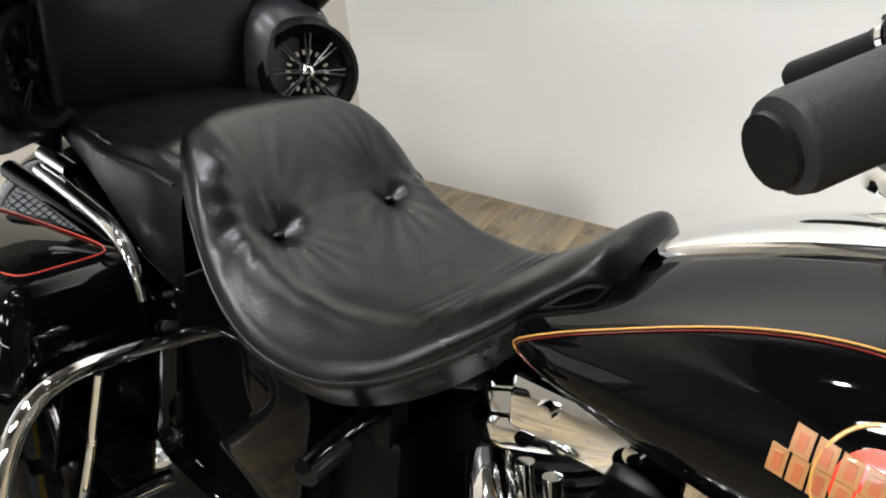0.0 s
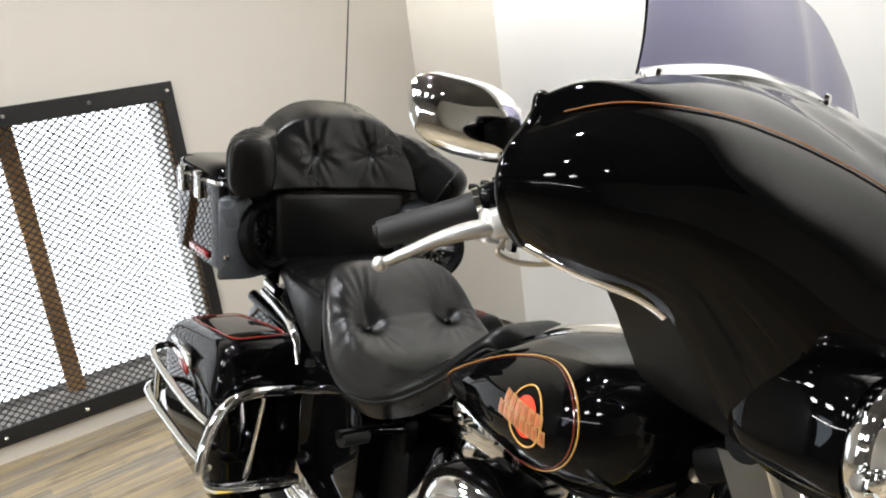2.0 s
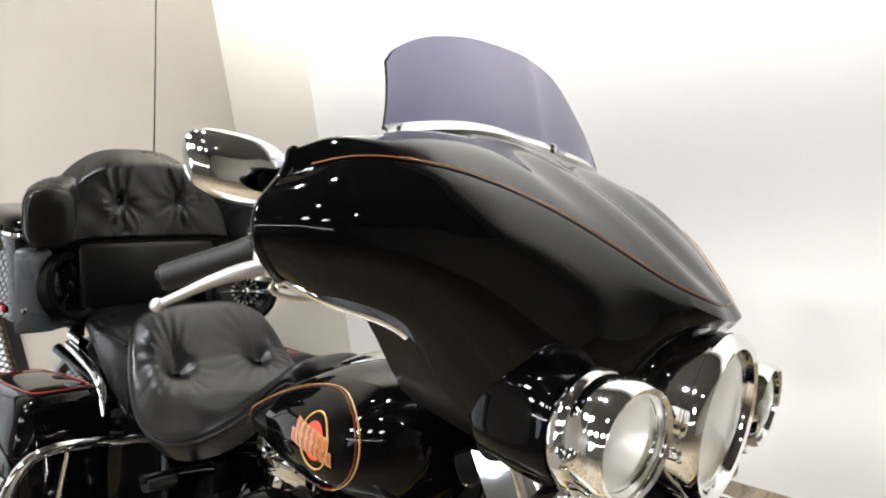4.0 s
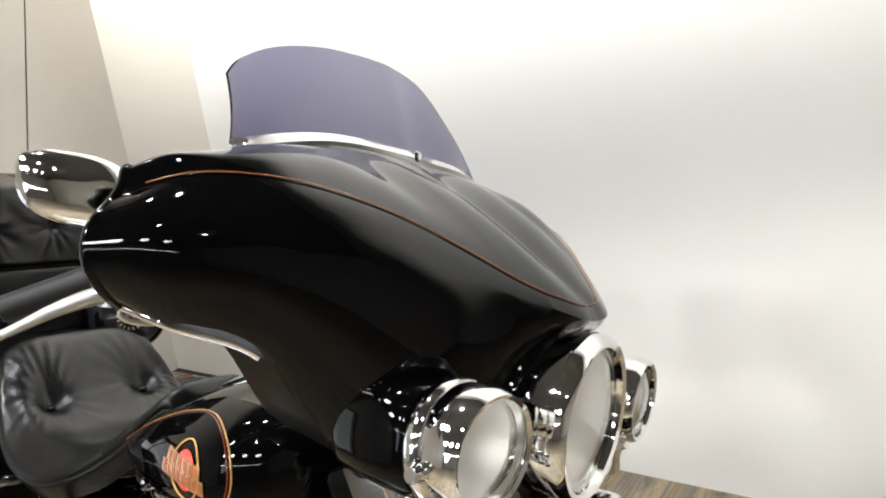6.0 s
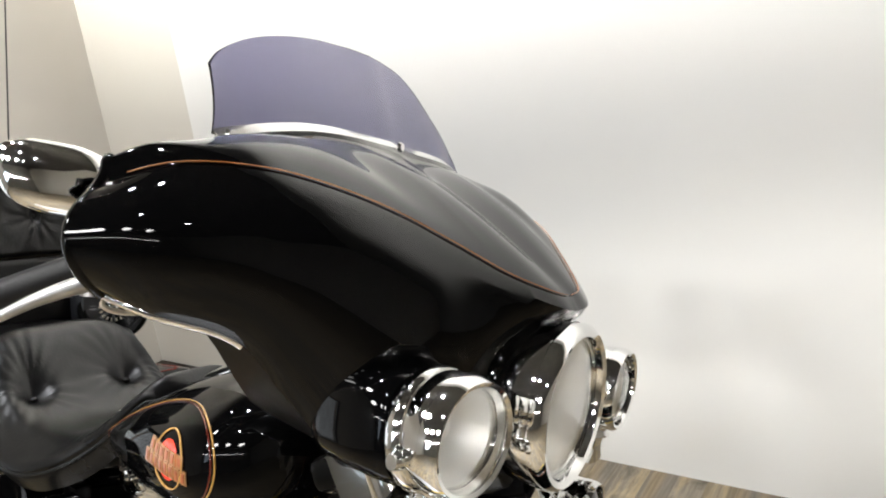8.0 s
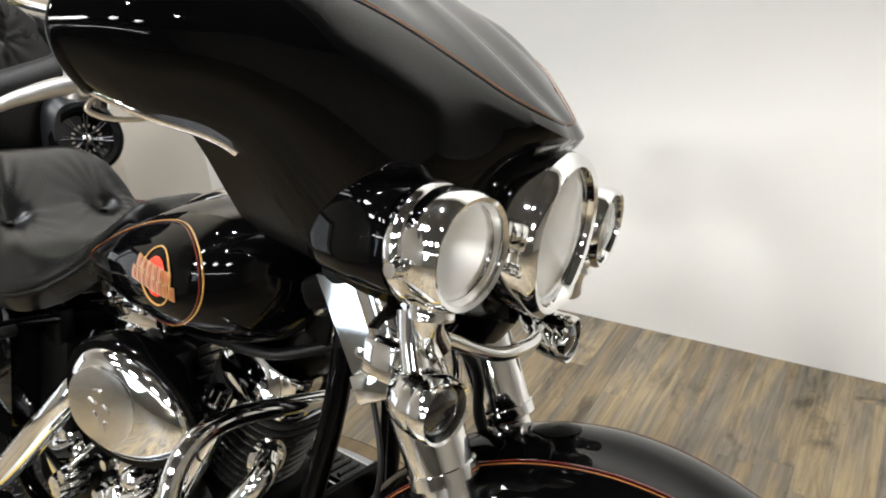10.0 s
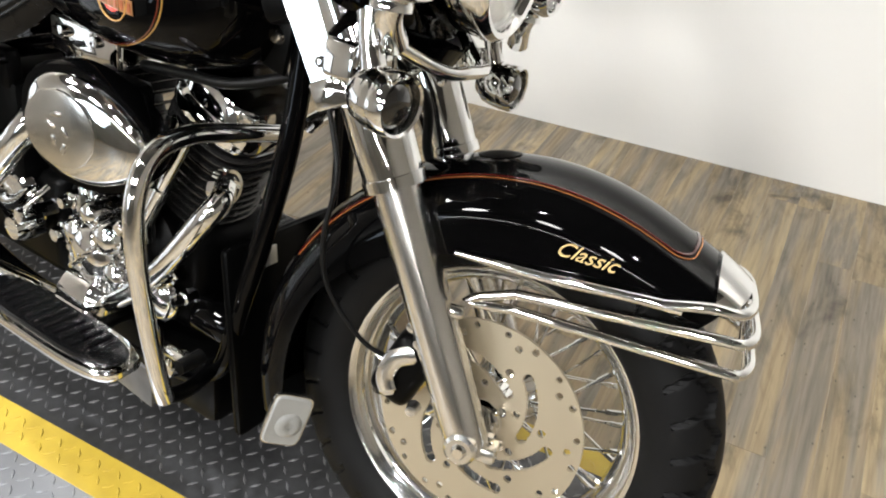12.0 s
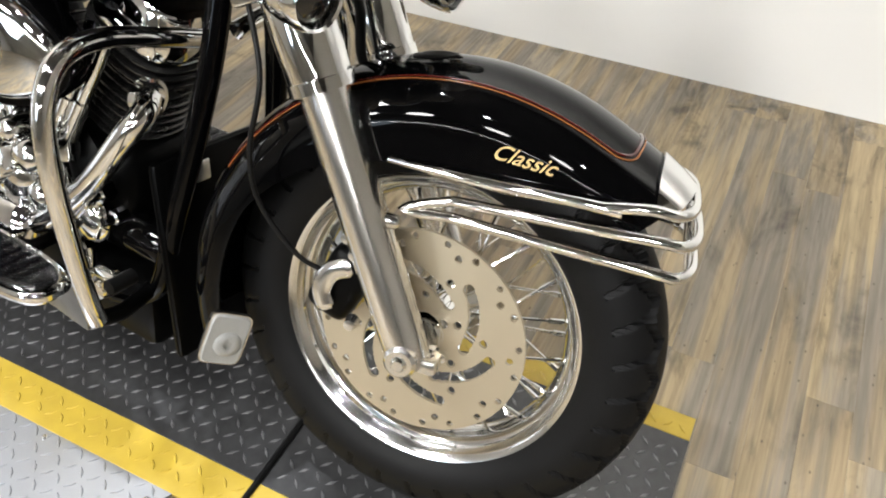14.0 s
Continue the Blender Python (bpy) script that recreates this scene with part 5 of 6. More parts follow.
def build_top_box():
    def shell(x0, x1, z0, z1, wide, bulge, n=4.5, flare=0.0):
        rows = []
        for j in range(13):
            t = j / 12
            k = 1 - bulge * t ** 3
            rows.append([Vector(((x0 + x1) / 2 + squircle(math.tau * i / 64, (x1 - x0) / 2 * k, wide * k, n)[0] + flare * (1 - t), squircle(math.tau * i / 64, (x1 - x0) / 2 * k, wide * k, n)[1], mix(z0, z1, math.sin(t * math.pi / 2) if bulge > 0.1 else t))) for i in range(64)])
        return surface(rows, close_u=True, cap=True)

    box_ob = part("top_box", shell(-1.93, -1.478, 0.752, 0.938, 0.276, -0.03, 9.0), black_paint, bike, "glossy black luggage top box with chrome latches")
    part("lid", shell(-1.935, -1.53, 0.944, 0.986, 0.279, 0.22, 6.0), black_paint, box_ob)
    part("seam_trim", shell(-1.936, -1.500, 0.934, 0.946, 0.281, 0.0, 8.0), chrome, box_ob, "chrome seam trim")
    for s in (-1, 1):
        for x in (-1.64, -1.79):
            latch = box(0.034, 0.014, 0.058, (x, 0.287 * s, 0.925), 0.004)
            latch = box(0.026, 0.018, 0.016, (x, 0.287 * s, 0.952), 0.004, bm=latch)
            part("latch", latch, chrome, box_ob, "chrome latch")
        part("reflector", box(0.15, 0.008, 0.015, (-1.66, 0.279 * s, 0.772), 0.003), red_lens, box_ob, "red side reflector")
        # speaker pod: a tub on the far side, a flat-fronted case with a slanted inner face on the near side
        rows = []
        if s > 0:
            for i in range(15):
                t = i / 14
                k = curve_at([(0, 0.93), (0.3, 1.0), (0.75, 0.97), (0.92, 0.90), (1, 0.80)], t)
                c = Vector((mix(-1.60, -1.425, t), mix(0.228, 0.214, t), mix(0.850, 0.812, t)))
                rows.append([c + Vector((0, *squircle(math.tau * q / 40, 0.062 * k if t < 0.2 else 0.086 * k, 0.092 * k, 3.0 if t > 0.5 else 4.5))) for q in range(40)])
        else:
            for z, k in ((0.742, 0.010), (0.744, 0.003), (0.749, 0.0), (0.80, 0.0), (0.86, 0.0), (0.912, 0.0), (0.918, 0.004), (0.920, 0.012)):
                y = mix(-0.222, -0.256, (z - 0.742) / 0.178)
                rows.append([Vector(p) for p in ((-1.52, -0.262 + k, z), (-1.473, -0.288 + k, z), (-1.456 - k * 0.4, -0.293 + k, z), (-1.450 - k, -0.286 + k, z), (-1.448 - k, (y - 0.286) / 2, z), (-1.448 - k, y - 0.006, z), (-1.451 - k, y, z), (-1.486 - k, y + 0.055, z), (-1.520 - k, -0.110, z), (-1.53, -0.110, z))])
        pod = part("speaker_pod", surface(rows, close_u=True, cap=True), vinyl_grey if s > 0 else sheen_panel, box_ob, "satin grey-black speaker pod")
        m = Matrix.Translation((-1.40, 0.205, 0.806) if s > 0 else (-1.468, -0.176, 0.836)) @ Matrix.Rotation(radians(-34 if s > 0 else 30), 4, "Z") @ Matrix.Rotation(radians(-10), 4, "Y")
        part("speaker_ring", lathe([(0.056, 0.000), (0.060, 0.010), (0.071, 0.013), (0.078, 0.006), (0.079, -0.02), (0.056, -0.02)], "x", segs=48, closed=True), black_plain, pod, "black speaker surround", m)
        part("speaker_cone", lathe([(0.058, -0.004), (0.050, -0.014), (0.020, -0.022), (0, -0.022)], "x", segs=40), black_plain, pod, m=m)
        part("speaker_dome", lathe([(0, 0.006), (0.006, 0.005), (0.012, 0.000), (0.015, -0.006), (0.0, -0.006)], "x", segs=24), chrome if s > 0 else black_plain, pod, "chrome speaker centre", m)
        spokes = None
        for q in range(8):
            for e in (-0.08, 0.08):
                a = math.tau * q / 8 + e
                spokes = tube([(0.0, 0.013 * math.cos(a), 0.013 * math.sin(a)), (0.004, 0.058 * math.cos(a), 0.058 * math.sin(a))], 0.0010, 6, spokes, smooth=0)
        part("speaker_grille", spokes, grille_grey if s > 0 else black_plain, pod, "radial speaker grille", m)
        for q in range(18):
            a = math.tau * q / 18
            part("speaker_tweeter", box(0.004, 0.0035, 0.007, (-0.008, 0.030 * math.cos(a), 0.030 * math.sin(a)), turn=Matrix.Rotation(a + math.pi / 2, 4, "X")), gold_line if s > 0 else black_plain, pod, m=m)
        part("pod_knob", lathe([(0, 0.014), (0.006, 0.012), (0.006, 0)], "y" if s > 0 else "x", (-1.53, 0.292, 0.80) if s > 0 else (-1.450, -0.280, 0.795), 12), chrome, pod)
    for s in (-1, 1):
        sup = tube([(-1.52, 0.14 * s, 0.745), (-1.50, 0.15 * s, 0.70), (-1.44, 0.15 * s, 0.66)], 0.012, 10)
        part("box_bracket", box(0.10, 0.03, 0.022, (-1.56, 0.15 * s, 0.738), 0.004, bm=sup), black_plain, bike)
    mast = part("antenna", tube([(-1.775, 0.135, 0.990), (-1.90, 0.190, 1.275), (-2.08, 0.268, 1.66), (-2.30, 0.365, 2.13)], [0.0026, 0.0020, 0.0018, 0.0016], 8, smooth=3), rubber, bike, "thin black whip antenna behind the backrest")
    part("antenna_base", lathe([(0, 0.045), (0.006, 0.043), (0.009, 0.02), (0.014, 0.0), (0, -0.004)], "z", (-1.768, 0.132, 0.978), 16), black_plain, mast)
    part("bracket_spacer", tube([(-1.50, -0.165, 0.722), (-1.43, -0.165, 0.715)], 0.011, 14, smooth=0), chrome, bike)


def build_saddlebags():
    for s in (-1, 1):
        def ring(z, x0, x1, ya, yb, n=9.0):
            cx, cy = (x0 + x1) / 2, (ya + yb) / 2
            return [Vector((cx + squircle(math.tau * i / 56, (x1 - x0) / 2, (yb - ya) / 2, n)[0], s * (cy + squircle(math.tau * i / 56, (x1 - x0) / 2, (yb - ya) / 2, n)[1]), z)) for i in range(56)]
        tub = [ring(z, x0, x1, ya, yb) for z, x0, x1, ya, yb in ((0.315, -1.635, -1.29, 0.19, 0.335), (0.33, -1.655, -1.265, 0.17, 0.35), (0.42, -1.670, -1.25, 0.165, 0.362), (0.52, -1.665, -1.243, 0.165, 0.360), (0.553, -1.662, -1.242, 0.165, 0.358))]
        bag = part("saddlebag", surface(tub, close_u=True, cap=True), black_paint, bike, "glossy black hard saddlebag with a striped lid")
        lid = [ring(z, x0, x1, ya, yb) for z, x0, x1, ya, yb in ((0.558, -1.668, -1.237, 0.160, 0.362), (0.575, -1.668, -1.237, 0.160, 0.362), (0.618, -1.659, -1.245, 0.164, 0.351), (0.648, -1.650, -1.254, 0.169, 0.340), (0.659, -1.642, -1.262, 0.176, 0.331), (0.664, -1.628, -1.276, 0.188, 0.318), (0.665, -1.56, -1.36, 0.22, 0.285), (0.666, -1.5, -1.42, 0.24, 0.255))]
        for row in lid:
            for p in row:
                p.z -= 0.050 * min(1, max(0, (p.z - 0.558) / 0.10)) * max(0, (-1.25 - p.x) / 0.40) ** 1.2
        lid_ob = part("lid", surface(lid, close_u=True, cap=True), black_paint, bag)
        part("lid_gasket", surface([ring(0.552, -1.662, -1.243, 0.166, 0.356), ring(0.559, -1.662, -1.243, 0.166, 0.356)], close_u=True), rubber, bag)
        loop = [p - Vector((0, 0, 0.050 * max(0, (-1.25 - p.x) / 0.40) ** 1.2)) for p in ring(0.6655, -1.618, -1.284, 0.194, 0.311, 7.0)]
        part("pinstripe", tube(loop, 0.0012, 6, smooth=0, closed=True), lid_stripe, lid_ob, "red pinstripe")
        latch = box(0.14, 0.010, 0.030, (-1.46, 0.364 * s, 0.585), 0.004)
        latch = box(0.145, 0.012, 0.008, (-1.46, 0.366 * s, 0.604), 0.003, bm=latch)
        lat = part("latch", latch, chrome, bag, "chrome lid latch")
        part("reflector", box(0.07, 0.006, 0.020, (-1.43, 0.369 * s, 0.570), 0.003), red_lens, lat, "red reflector")
        # guard loop in front and rails along the side
        g = [(-1.21, 0.10, 0.555), (-1.215, 0.20, 0.568), (-1.215, 0.30, 0.572), (-1.21, 0.352, 0.545), (-1.205, 0.385, 0.48), (-1.20, 0.392, 0.43), (-1.20, 0.375, 0.405), (-1.20, 0.33, 0.395), (-1.20, 0.20, 0.385)]
        guard = part("bag_guard", tube([(x, y * s, z) for x, y, z in g], 0.0112, 16, smooth=6), chrome, bike, "chrome saddlebag guard with side rails")
        for z0, z1, y1 in ((0.545, 0.56, 0.405), (0.455, 0.475, 0.415)):
            part("side_rail", tube([(-1.215, 0.375 * s, z0 - 0.02), (-1.33, 0.392 * s, z0 - 0.01), (-1.52, y1 * s, z1), (-1.585, (y1 - 0.01) * s, z1 + 0.004), (-1.61, (y1 - 0.05) * s, z1 + 0.004)], 0.0082, 14, smooth=6), chrome, guard)
        part("rail_tie", tube([(-1.50, 0.408 * s, 0.47), (-1.50, 0.402 * s, 0.555)], 0.007, 10, smooth=0), chrome, guard)
        part("guard_brace", tube([(-1.205, 0.27 * s, 0.565), (-1.215, 0.285 * s, 0.47), (-1.22, 0.30 * s, 0.40)], 0.0055, 10), chrome, guard)


# ---- engine and chassis ----
def cylinder_block(base, tilt, name, label):
    m = Matrix.Translation(base) @ Matrix.Rotation(radians(tilt), 4, "Y")
    core = part(name, lathe([(0, 0), (0.052, 0), (0.052, 0.16), (0, 0.16)], "z", segs=32), black_plain, bike, label, m)

    def fin(z, r, thick, n):
        rows = [[Vector((*squircle(math.tau * i / 36, r * k, r * 0.96 * k, n), z + dz)) for i in range(36)] for k, dz in ((0.97, 0), (1.0, thick * 0.3), (1.0, thick * 0.7), (0.97, thick))]
        return surface(rows, close_u=True, cap=True)

    for k in range(9):
        part("cooling_fin", fin(0.008 + 0.0155 * k, 0.078 if k < 7 else 0.074, 0.0055, 2.6), fin_edge, core, m=m)
    head = part("cylinder_head", fin(0.150, 0.080, 0.045, 3.0), black_plain, core, m=m)
    for k in range(3):
        part("head_fin", fin(0.152 + 0.015 * k, 0.088, 0.005, 3.0), fin_edge, core, m=m)
    rows = [[Vector((*squircle(math.tau * i / 44, 0.088 * k, 0.080 * k, 3.2), z)) for i in range(44)] for k, z in ((0.98, 0.197), (1.0, 0.202), (1.0, 0.222), (0.94, 0.232), (0.92, 0.236), (0.93, 0.255), (0.85, 0.268), (0.5, 0.274), (0.05, 0.275))]
    rocker = part("rocker_box", surface(rows, close_u=True, cap=True), chrome, core, "chrome rocker box", m)
    for a in (0.5, 1.5, 2.5, 3.7, 4.7, 5.7):
        part("bolt", lathe([(0, 0.012), (0.006, 0.011), (0.008, 0.0)], "z", (0.076 * math.cos(a), 0.068 * math.sin(a), 0.236), 10), chrome, core, m=m)
    return m


def build_engine():
    case = box(0.36, 0.20, 0.20, (-0.66, 0.0, 0.315), 0.05, segments=4)
    case = lathe([(0, 0.11), (0.10, 0.11), (0.118, 0.095), (0.12, -0.1), (0, -0.1)], "y", (-0.64, 0, 0.33), 40, case)
    eng = part("crankcase", case, black_plain, bike, "black and chrome V-twin engine")
    mf = cylinder_block((-0.585, 0, 0.405), 24, "front_cylinder", "finned black front cylinder")
    mr = cylinder_block((-0.705, 0, 0.405), -22, "rear_cylinder", "finned black rear cylinder")
    cover = box(0.150, 0.060, 0.120, (-0.645, -0.125, 0.350), 0.028, Matrix.Rotation(radians(-14), 4, "Y"), segments=5)
    part("cam_cover", cover, chrome, eng, "chrome cam cover")
    for x, z, r, high in ((-0.655, 0.345, 0.052, 0.032), (-0.690, 0.372, 0.026, 0.030), (-0.605, 0.392, 0.030, 0.034), (-0.600, 0.325, 0.027, 0.026), (-0.650, 0.418, 0.022, 0.026), (-0.700, 0.315, 0.024, 0.020), (-0.575, 0.420, 0.015, 0.022)):
        part("boss", lathe([(0, high), (r * 0.55, high * 0.96), (r * 0.85, high * 0.72), (r, high * 0.3), (r * 1.04, -0.03)], "y", (x, -0.150, z), 28), chrome, eng)
    for x, z in ((-0.672, 0.330), (-0.640, 0.360), (-0.655, 0.345)):
        part("rib", box(0.040, 0.012, 0.009, (x, -0.180, z), 0.003, Matrix.Rotation(radians(-38), 4, "Y")), chrome, eng)
    for k in range(6):
        a = math.tau * k / 6 + 0.3
        part("cover_screw", lathe([(0, 0.010), (0.006, 0.009), (0.0085, 0.004), (0.009, -0.01)], "y", (-0.648 + 0.070 * math.cos(a), -0.157, 0.352 + 0.058 * math.sin(a)), 10), chrome, eng)
    for x0, x1 in ((-0.60, -0.510), (-0.575, -0.475), (-0.69, -0.735), (-0.715, -0.765)):
        a, b = Vector((x0, -0.125, 0.41)), Vector((x1, -0.105, 0.60))
        tubes = tube([a, a.lerp(b, 0.4)], 0.0125, 16, smooth=0)
        tubes = tube([a.lerp(b, 0.38), b], 0.0095, 16, tubes, smooth=0)
        tubes = lathe([(0, 0.014), (0.017, 0.012), (0.019, 0.0), (0.019, -0.02), (0, -0.02)], "z", a, 18, tubes)
        part("pushrod_tube", tubes, chrome, eng, "chrome pushrod tube")
    oil = lathe([(0, 0.10), (0.028, 0.098), (0.038, 0.085), (0.038, 0.0), (0.034, -0.004), (0, -0.004)], "x", (-0.485, -0.075, 0.275), 28)
    part("oil_filter", oil, black_paint, eng, "black oil filter")
    tappet = lathe([(0, 0.050), (0.028, 0.048), (0.042, 0.036), (0.046, 0.015), (0.046, -0.045)], "x", (-0.655, -0.160, 0.262), 28)
    part("lower_cover", tappet, chrome, eng, "chrome lower engine cover")
    pump = lathe([(0, 0.02), (0.020, 0.018), (0.026, 0.006), (0.027, -0.03)], "y", (-0.862, -0.160, 0.318), 22)
    pump = lathe([(0, 0.03), (0.012, 0.028), (0.014, 0.02), (0.014, -0.04)], "y", (-0.838, -0.150, 0.350), 8, pump)
    pump = tube([(-0.845, -0.165, 0.345), (-0.826, -0.160, 0.372), (-0.815, -0.13, 0.40)], 0.006, 10, pump)
    part("sensor_housing", pump, chrome, eng, "chrome sensor housing")
    part("gear_cover", lathe([(0, 0.02), (0.03, 0.018), (0.042, 0.008), (0.044, 0)], "y", (-0.535, -0.128, 0.305), 28), chrome, eng)
    for x, z, r in ((-0.50, 0.36, 0.017), (-0.555, 0.245, 0.014), (-0.47, 0.33, 0.012), (-0.745, 0.40, 0.016), (-0.775, 0.33, 0.02), (-0.72, 0.25, 0.016)):
        fit = lathe([(0, 0.03), (r * 0.6, 0.03), (r * 0.7, 0.014), (r, 0.012), (r, -0.01), (0, -0.01)], "y", (x, -0.125, z), 6)
        part("fitting", fit, chrome, eng)
    # air cleaner: a chrome teardrop on a black backing plate
    c = Vector((-0.590, -0.196, 0.577))

    def drop(k, dy, grow=0.0):
        pts = []
        for i in range(56):
            a = math.tau * i / 56
            rx = 0.098 + 0.006 * math.cos(a)
            rz = 0.078 - 0.010 * math.cos(a)
            pts.append(c + Vector(((rx + grow) * k * math.cos(a), dy, (rz + grow) * k * math.sin(a) - 0.10 * 0.12 * math.cos(a) * k)))
        return pts

    yawed = Matrix.Translation(c) @ Matrix.Rotation(radians(17), 4, "Z") @ Matrix.Translation(-c)
    back = part("air_cleaner", surface([drop(1, 0.035, 0.012), drop(1, 0.0, 0.014), drop(1, -0.006, 0.010), drop(0.9, -0.006)], close_u=True, cap=True), black_paint, bike, "chrome oval air cleaner cover", yawed)
    part("cover", surface([drop(1, -0.002), drop(1.0, -0.006), drop(0.975, -0.011), drop(0.93, -0.015), drop(0.8, -0.020), drop(0.4, -0.023), drop(0.02, -0.024)], close_u=True), chrome, back, "polished chrome cover", yawed)
    part("medallion", lathe([(0, 0.0280), (0.020, 0.0275), (0.047, 0.0262), (0.056, 0.0245), (0.058, 0.018)], "y", c + Vector((-0.026, 0, 0.003)), 40), medallion_steel, back, "round polished engraved medallion", yawed)
    orn = None
    for k, (dx, dz) in enumerate(((0, 0.014), (-0.006, 0.004), (0.007, 0.0), (-0.004, -0.008), (0.004, -0.015))):
        orn = box(0.016, 0.004, 0.007, c + Vector((-0.026 + dx * 1.7, -0.0275, 0.003 + dz * 1.7)), 0.002, Matrix.Rotation(0.5 * k, 4, "Y"), bm=orn)
    part("medallion_relief", orn, medallion_steel, back, m=yawed)
    part("intake", box(0.10, 0.09, 0.06, (-0.64, -0.12, 0.60), 0.015), black_plain, eng)
    # top motor mount and coil cover between tank and cylinders
    top = box(0.16, 0.014, 0.055, (-0.70, -0.115, 0.668), 0.006)
    top = lathe([(0, 0.014), (0.008, 0.013), (0.010, 0)], "y", (-0.74, -0.118, 0.678), 12, top)
    top = lathe([(0, 0.014), (0.008, 0.013), (0.010, 0)], "y", (-0.66, -0.118, 0.678), 12, top)
    part("side_cover", top, chrome, eng, "chrome engine side cover")


def build_exhaust():
    front = tube([(-0.425, -0.095, 0.520), (-0.408, -0.120, 0.508), (-0.425, -0.140, 0.475), (-0.50, -0.155, 0.375), (-0.60, -0.165, 0.285), (-0.72, -0.175, 0.235), (-0.95, -0.185, 0.215)], 0.0175, 20, smooth=6)
    ex = part("exhaust_pipe", front, chrome, bike, "chrome exhaust header with heat shield")
    part("clamp", lathe([(0.024, 0.006), (0.029, 0.006), (0.029, -0.006), (0.024, -0.006)], "x", (-0.424, -0.096, 0.520), 24, closed=True), chrome, ex)
    part("exhaust_pipe", tube([(-0.80, -0.11, 0.585), (-0.76, -0.165, 0.552), (-0.80, -0.195, 0.49), (-0.90, -0.205, 0.385), (-1.0, -0.21, 0.295), (-1.10, -0.215, 0.245), (-1.2, -0.22, 0.235)], 0.024, 20, smooth=6), chrome, bike, "chrome rear exhaust header")
    for s in (-1, 1):
        muf = tube([(-1.02, 0.20 * s, 0.225), (-1.12, 0.215 * s, 0.228), (-1.25, 0.225 * s, 0.232), (-2.0, 0.235 * s, 0.245), (-2.06, 0.236 * s, 0.247)], [0.024, 0.03, 0.044, 0.046, 0.040], 24, smooth=5)
        part("muffler", muf, chrome, bike, "long chrome muffler")


def build_chassis():
    fr = None
    for s in (-1, 1):
        fr = tube([(-0.335, 0.03 * s, 0.80), (-0.338, 0.06 * s, 0.60), (-0.378, 0.10 * s, 0.36), (-0.43, 0.115 * s, 0.20), (-0.60, 0.12 * s, 0.165), (-1.0, 0.12 * s, 0.175), (-1.12, 0.12 * s, 0.26), (-1.14, 0.12 * s, 0.50), (-1.0, 0.09 * s, 0.58), (-0.85, 0.06 * s, 0.63)], 0.0165, 14, fr)
        fr = tube([(-1.13, 0.13 * s, 0.48), (-1.35, 0.13 * s, 0.60), (-1.70, 0.13 * s, 0.64)], 0.015, 12, fr)
    fr = tube([(-0.30, 0, 0.83), (-0.6, 0, 0.75), (-0.88, 0, 0.62)], 0.026, 14, fr)
    fr = tube([(-0.27, 0, 0.73), (-0.345, 0, 0.89)], 0.036, 20, fr, smooth=0)
    frame_ob = part("frame", fr, black_paint, bike, "black tubular steel frame")
    neck = box(0.055, 0.012, 0.075, (-0.372, -0.055, 0.735), 0.006, Matrix.Rotation(radians(12), 4, "Y"))
    cover = part("neck_cover", neck, black_plain, frame_ob)
    part("neck_bolt", lathe([(0, 0.010), (0.008, 0.009), (0.0115, 0.004), (0.0125, 0)], "y", (-0.363, -0.061, 0.747), 18), chrome, cover)
    part("rear_fender", solid(surface(fender_rows((-1.61, 0, 0.31), lambda d: 0.105, lambda d: 0.375, lambda d: 0.26, 10, 160, 40)), 0.004), black_paint, bike, "glossy black rear fender")
    part("side_panel", box(0.27, 0.02, 0.27, (-1.115, -0.155, 0.500), 0.035, Matrix.Rotation(radians(8), 4, "Y"), segments=3), black_paint, bike, "glossy black frame side panel")
    part("side_panel", box(0.27, 0.02, 0.27, (-1.115, 0.155, 0.500), 0.035, Matrix.Rotation(radians(8), 4, "Y"), segments=3), black_paint, bike)
    part("battery_box", box(0.26, 0.26, 0.20, (-1.02, 0, 0.46), 0.02), black_plain, bike)
    part("gearbox", box(0.26, 0.22, 0.20, (-0.95, 0, 0.30), 0.03, segments=3), black_plain, bike)
    part("transmission_cover", lathe([(0, 0.02), (0.055, 0.018), (0.068, 0.006), (0.07, 0)], "y", (-0.93, -0.115, 0.33), 32), chrome, bike)
    # inner black masses behind the engine guard, added to deepen shade on the lane
    part("gap_shade_panel", box(0.02, 0.25, 0.33, (-0.382, 0, 0.275), 0.012, Matrix.Rotation(radians(-6), 4, "Y")), black_plain, bike, "added black panel filling the shaded gap behind the guard")
    part("lane_shade_block", box(0.42, 0.26, 0.12, (-0.62, 0, 0.165), 0.02), black_plain, bike)
    gap_block = part("gap_filler_block", box(0.035, 0.17, 0.19, (-0.405, 0, 0.245), 0.006, Matrix.Rotation(radians(-8), 4, "Y")), black_plain, bike, "added finned black block in the shaded gap behind the guard")
    for k in range(8):
        part("gap_filler_fin", box(0.012, 0.004, 0.14, (-0.385, -0.070 + 0.02 * k, 0.267), 0.001, Matrix.Rotation(radians(-8), 4, "Y")), black_plain, gap_block)
    part("label_plate", box(0.003, 0.030, 0.030, (-0.372, -0.055, 0.415), 0.001, Matrix.Rotation(radians(-6), 4, "Y")), badge_grey, gap_block, "small grey label plate")
    # engine guard
    half = [(-0.385, 0.03, 0.600), (-0.385, 0.10, 0.615), (-0.385, 0.185, 0.630), (-0.382, 0.245, 0.620), (-0.378, 0.276, 0.575), (-0.376, 0.282, 0.50), (-0.376, 0.272, 0.40), (-0.380, 0.255, 0.30), (-0.386, 0.240, 0.245)]
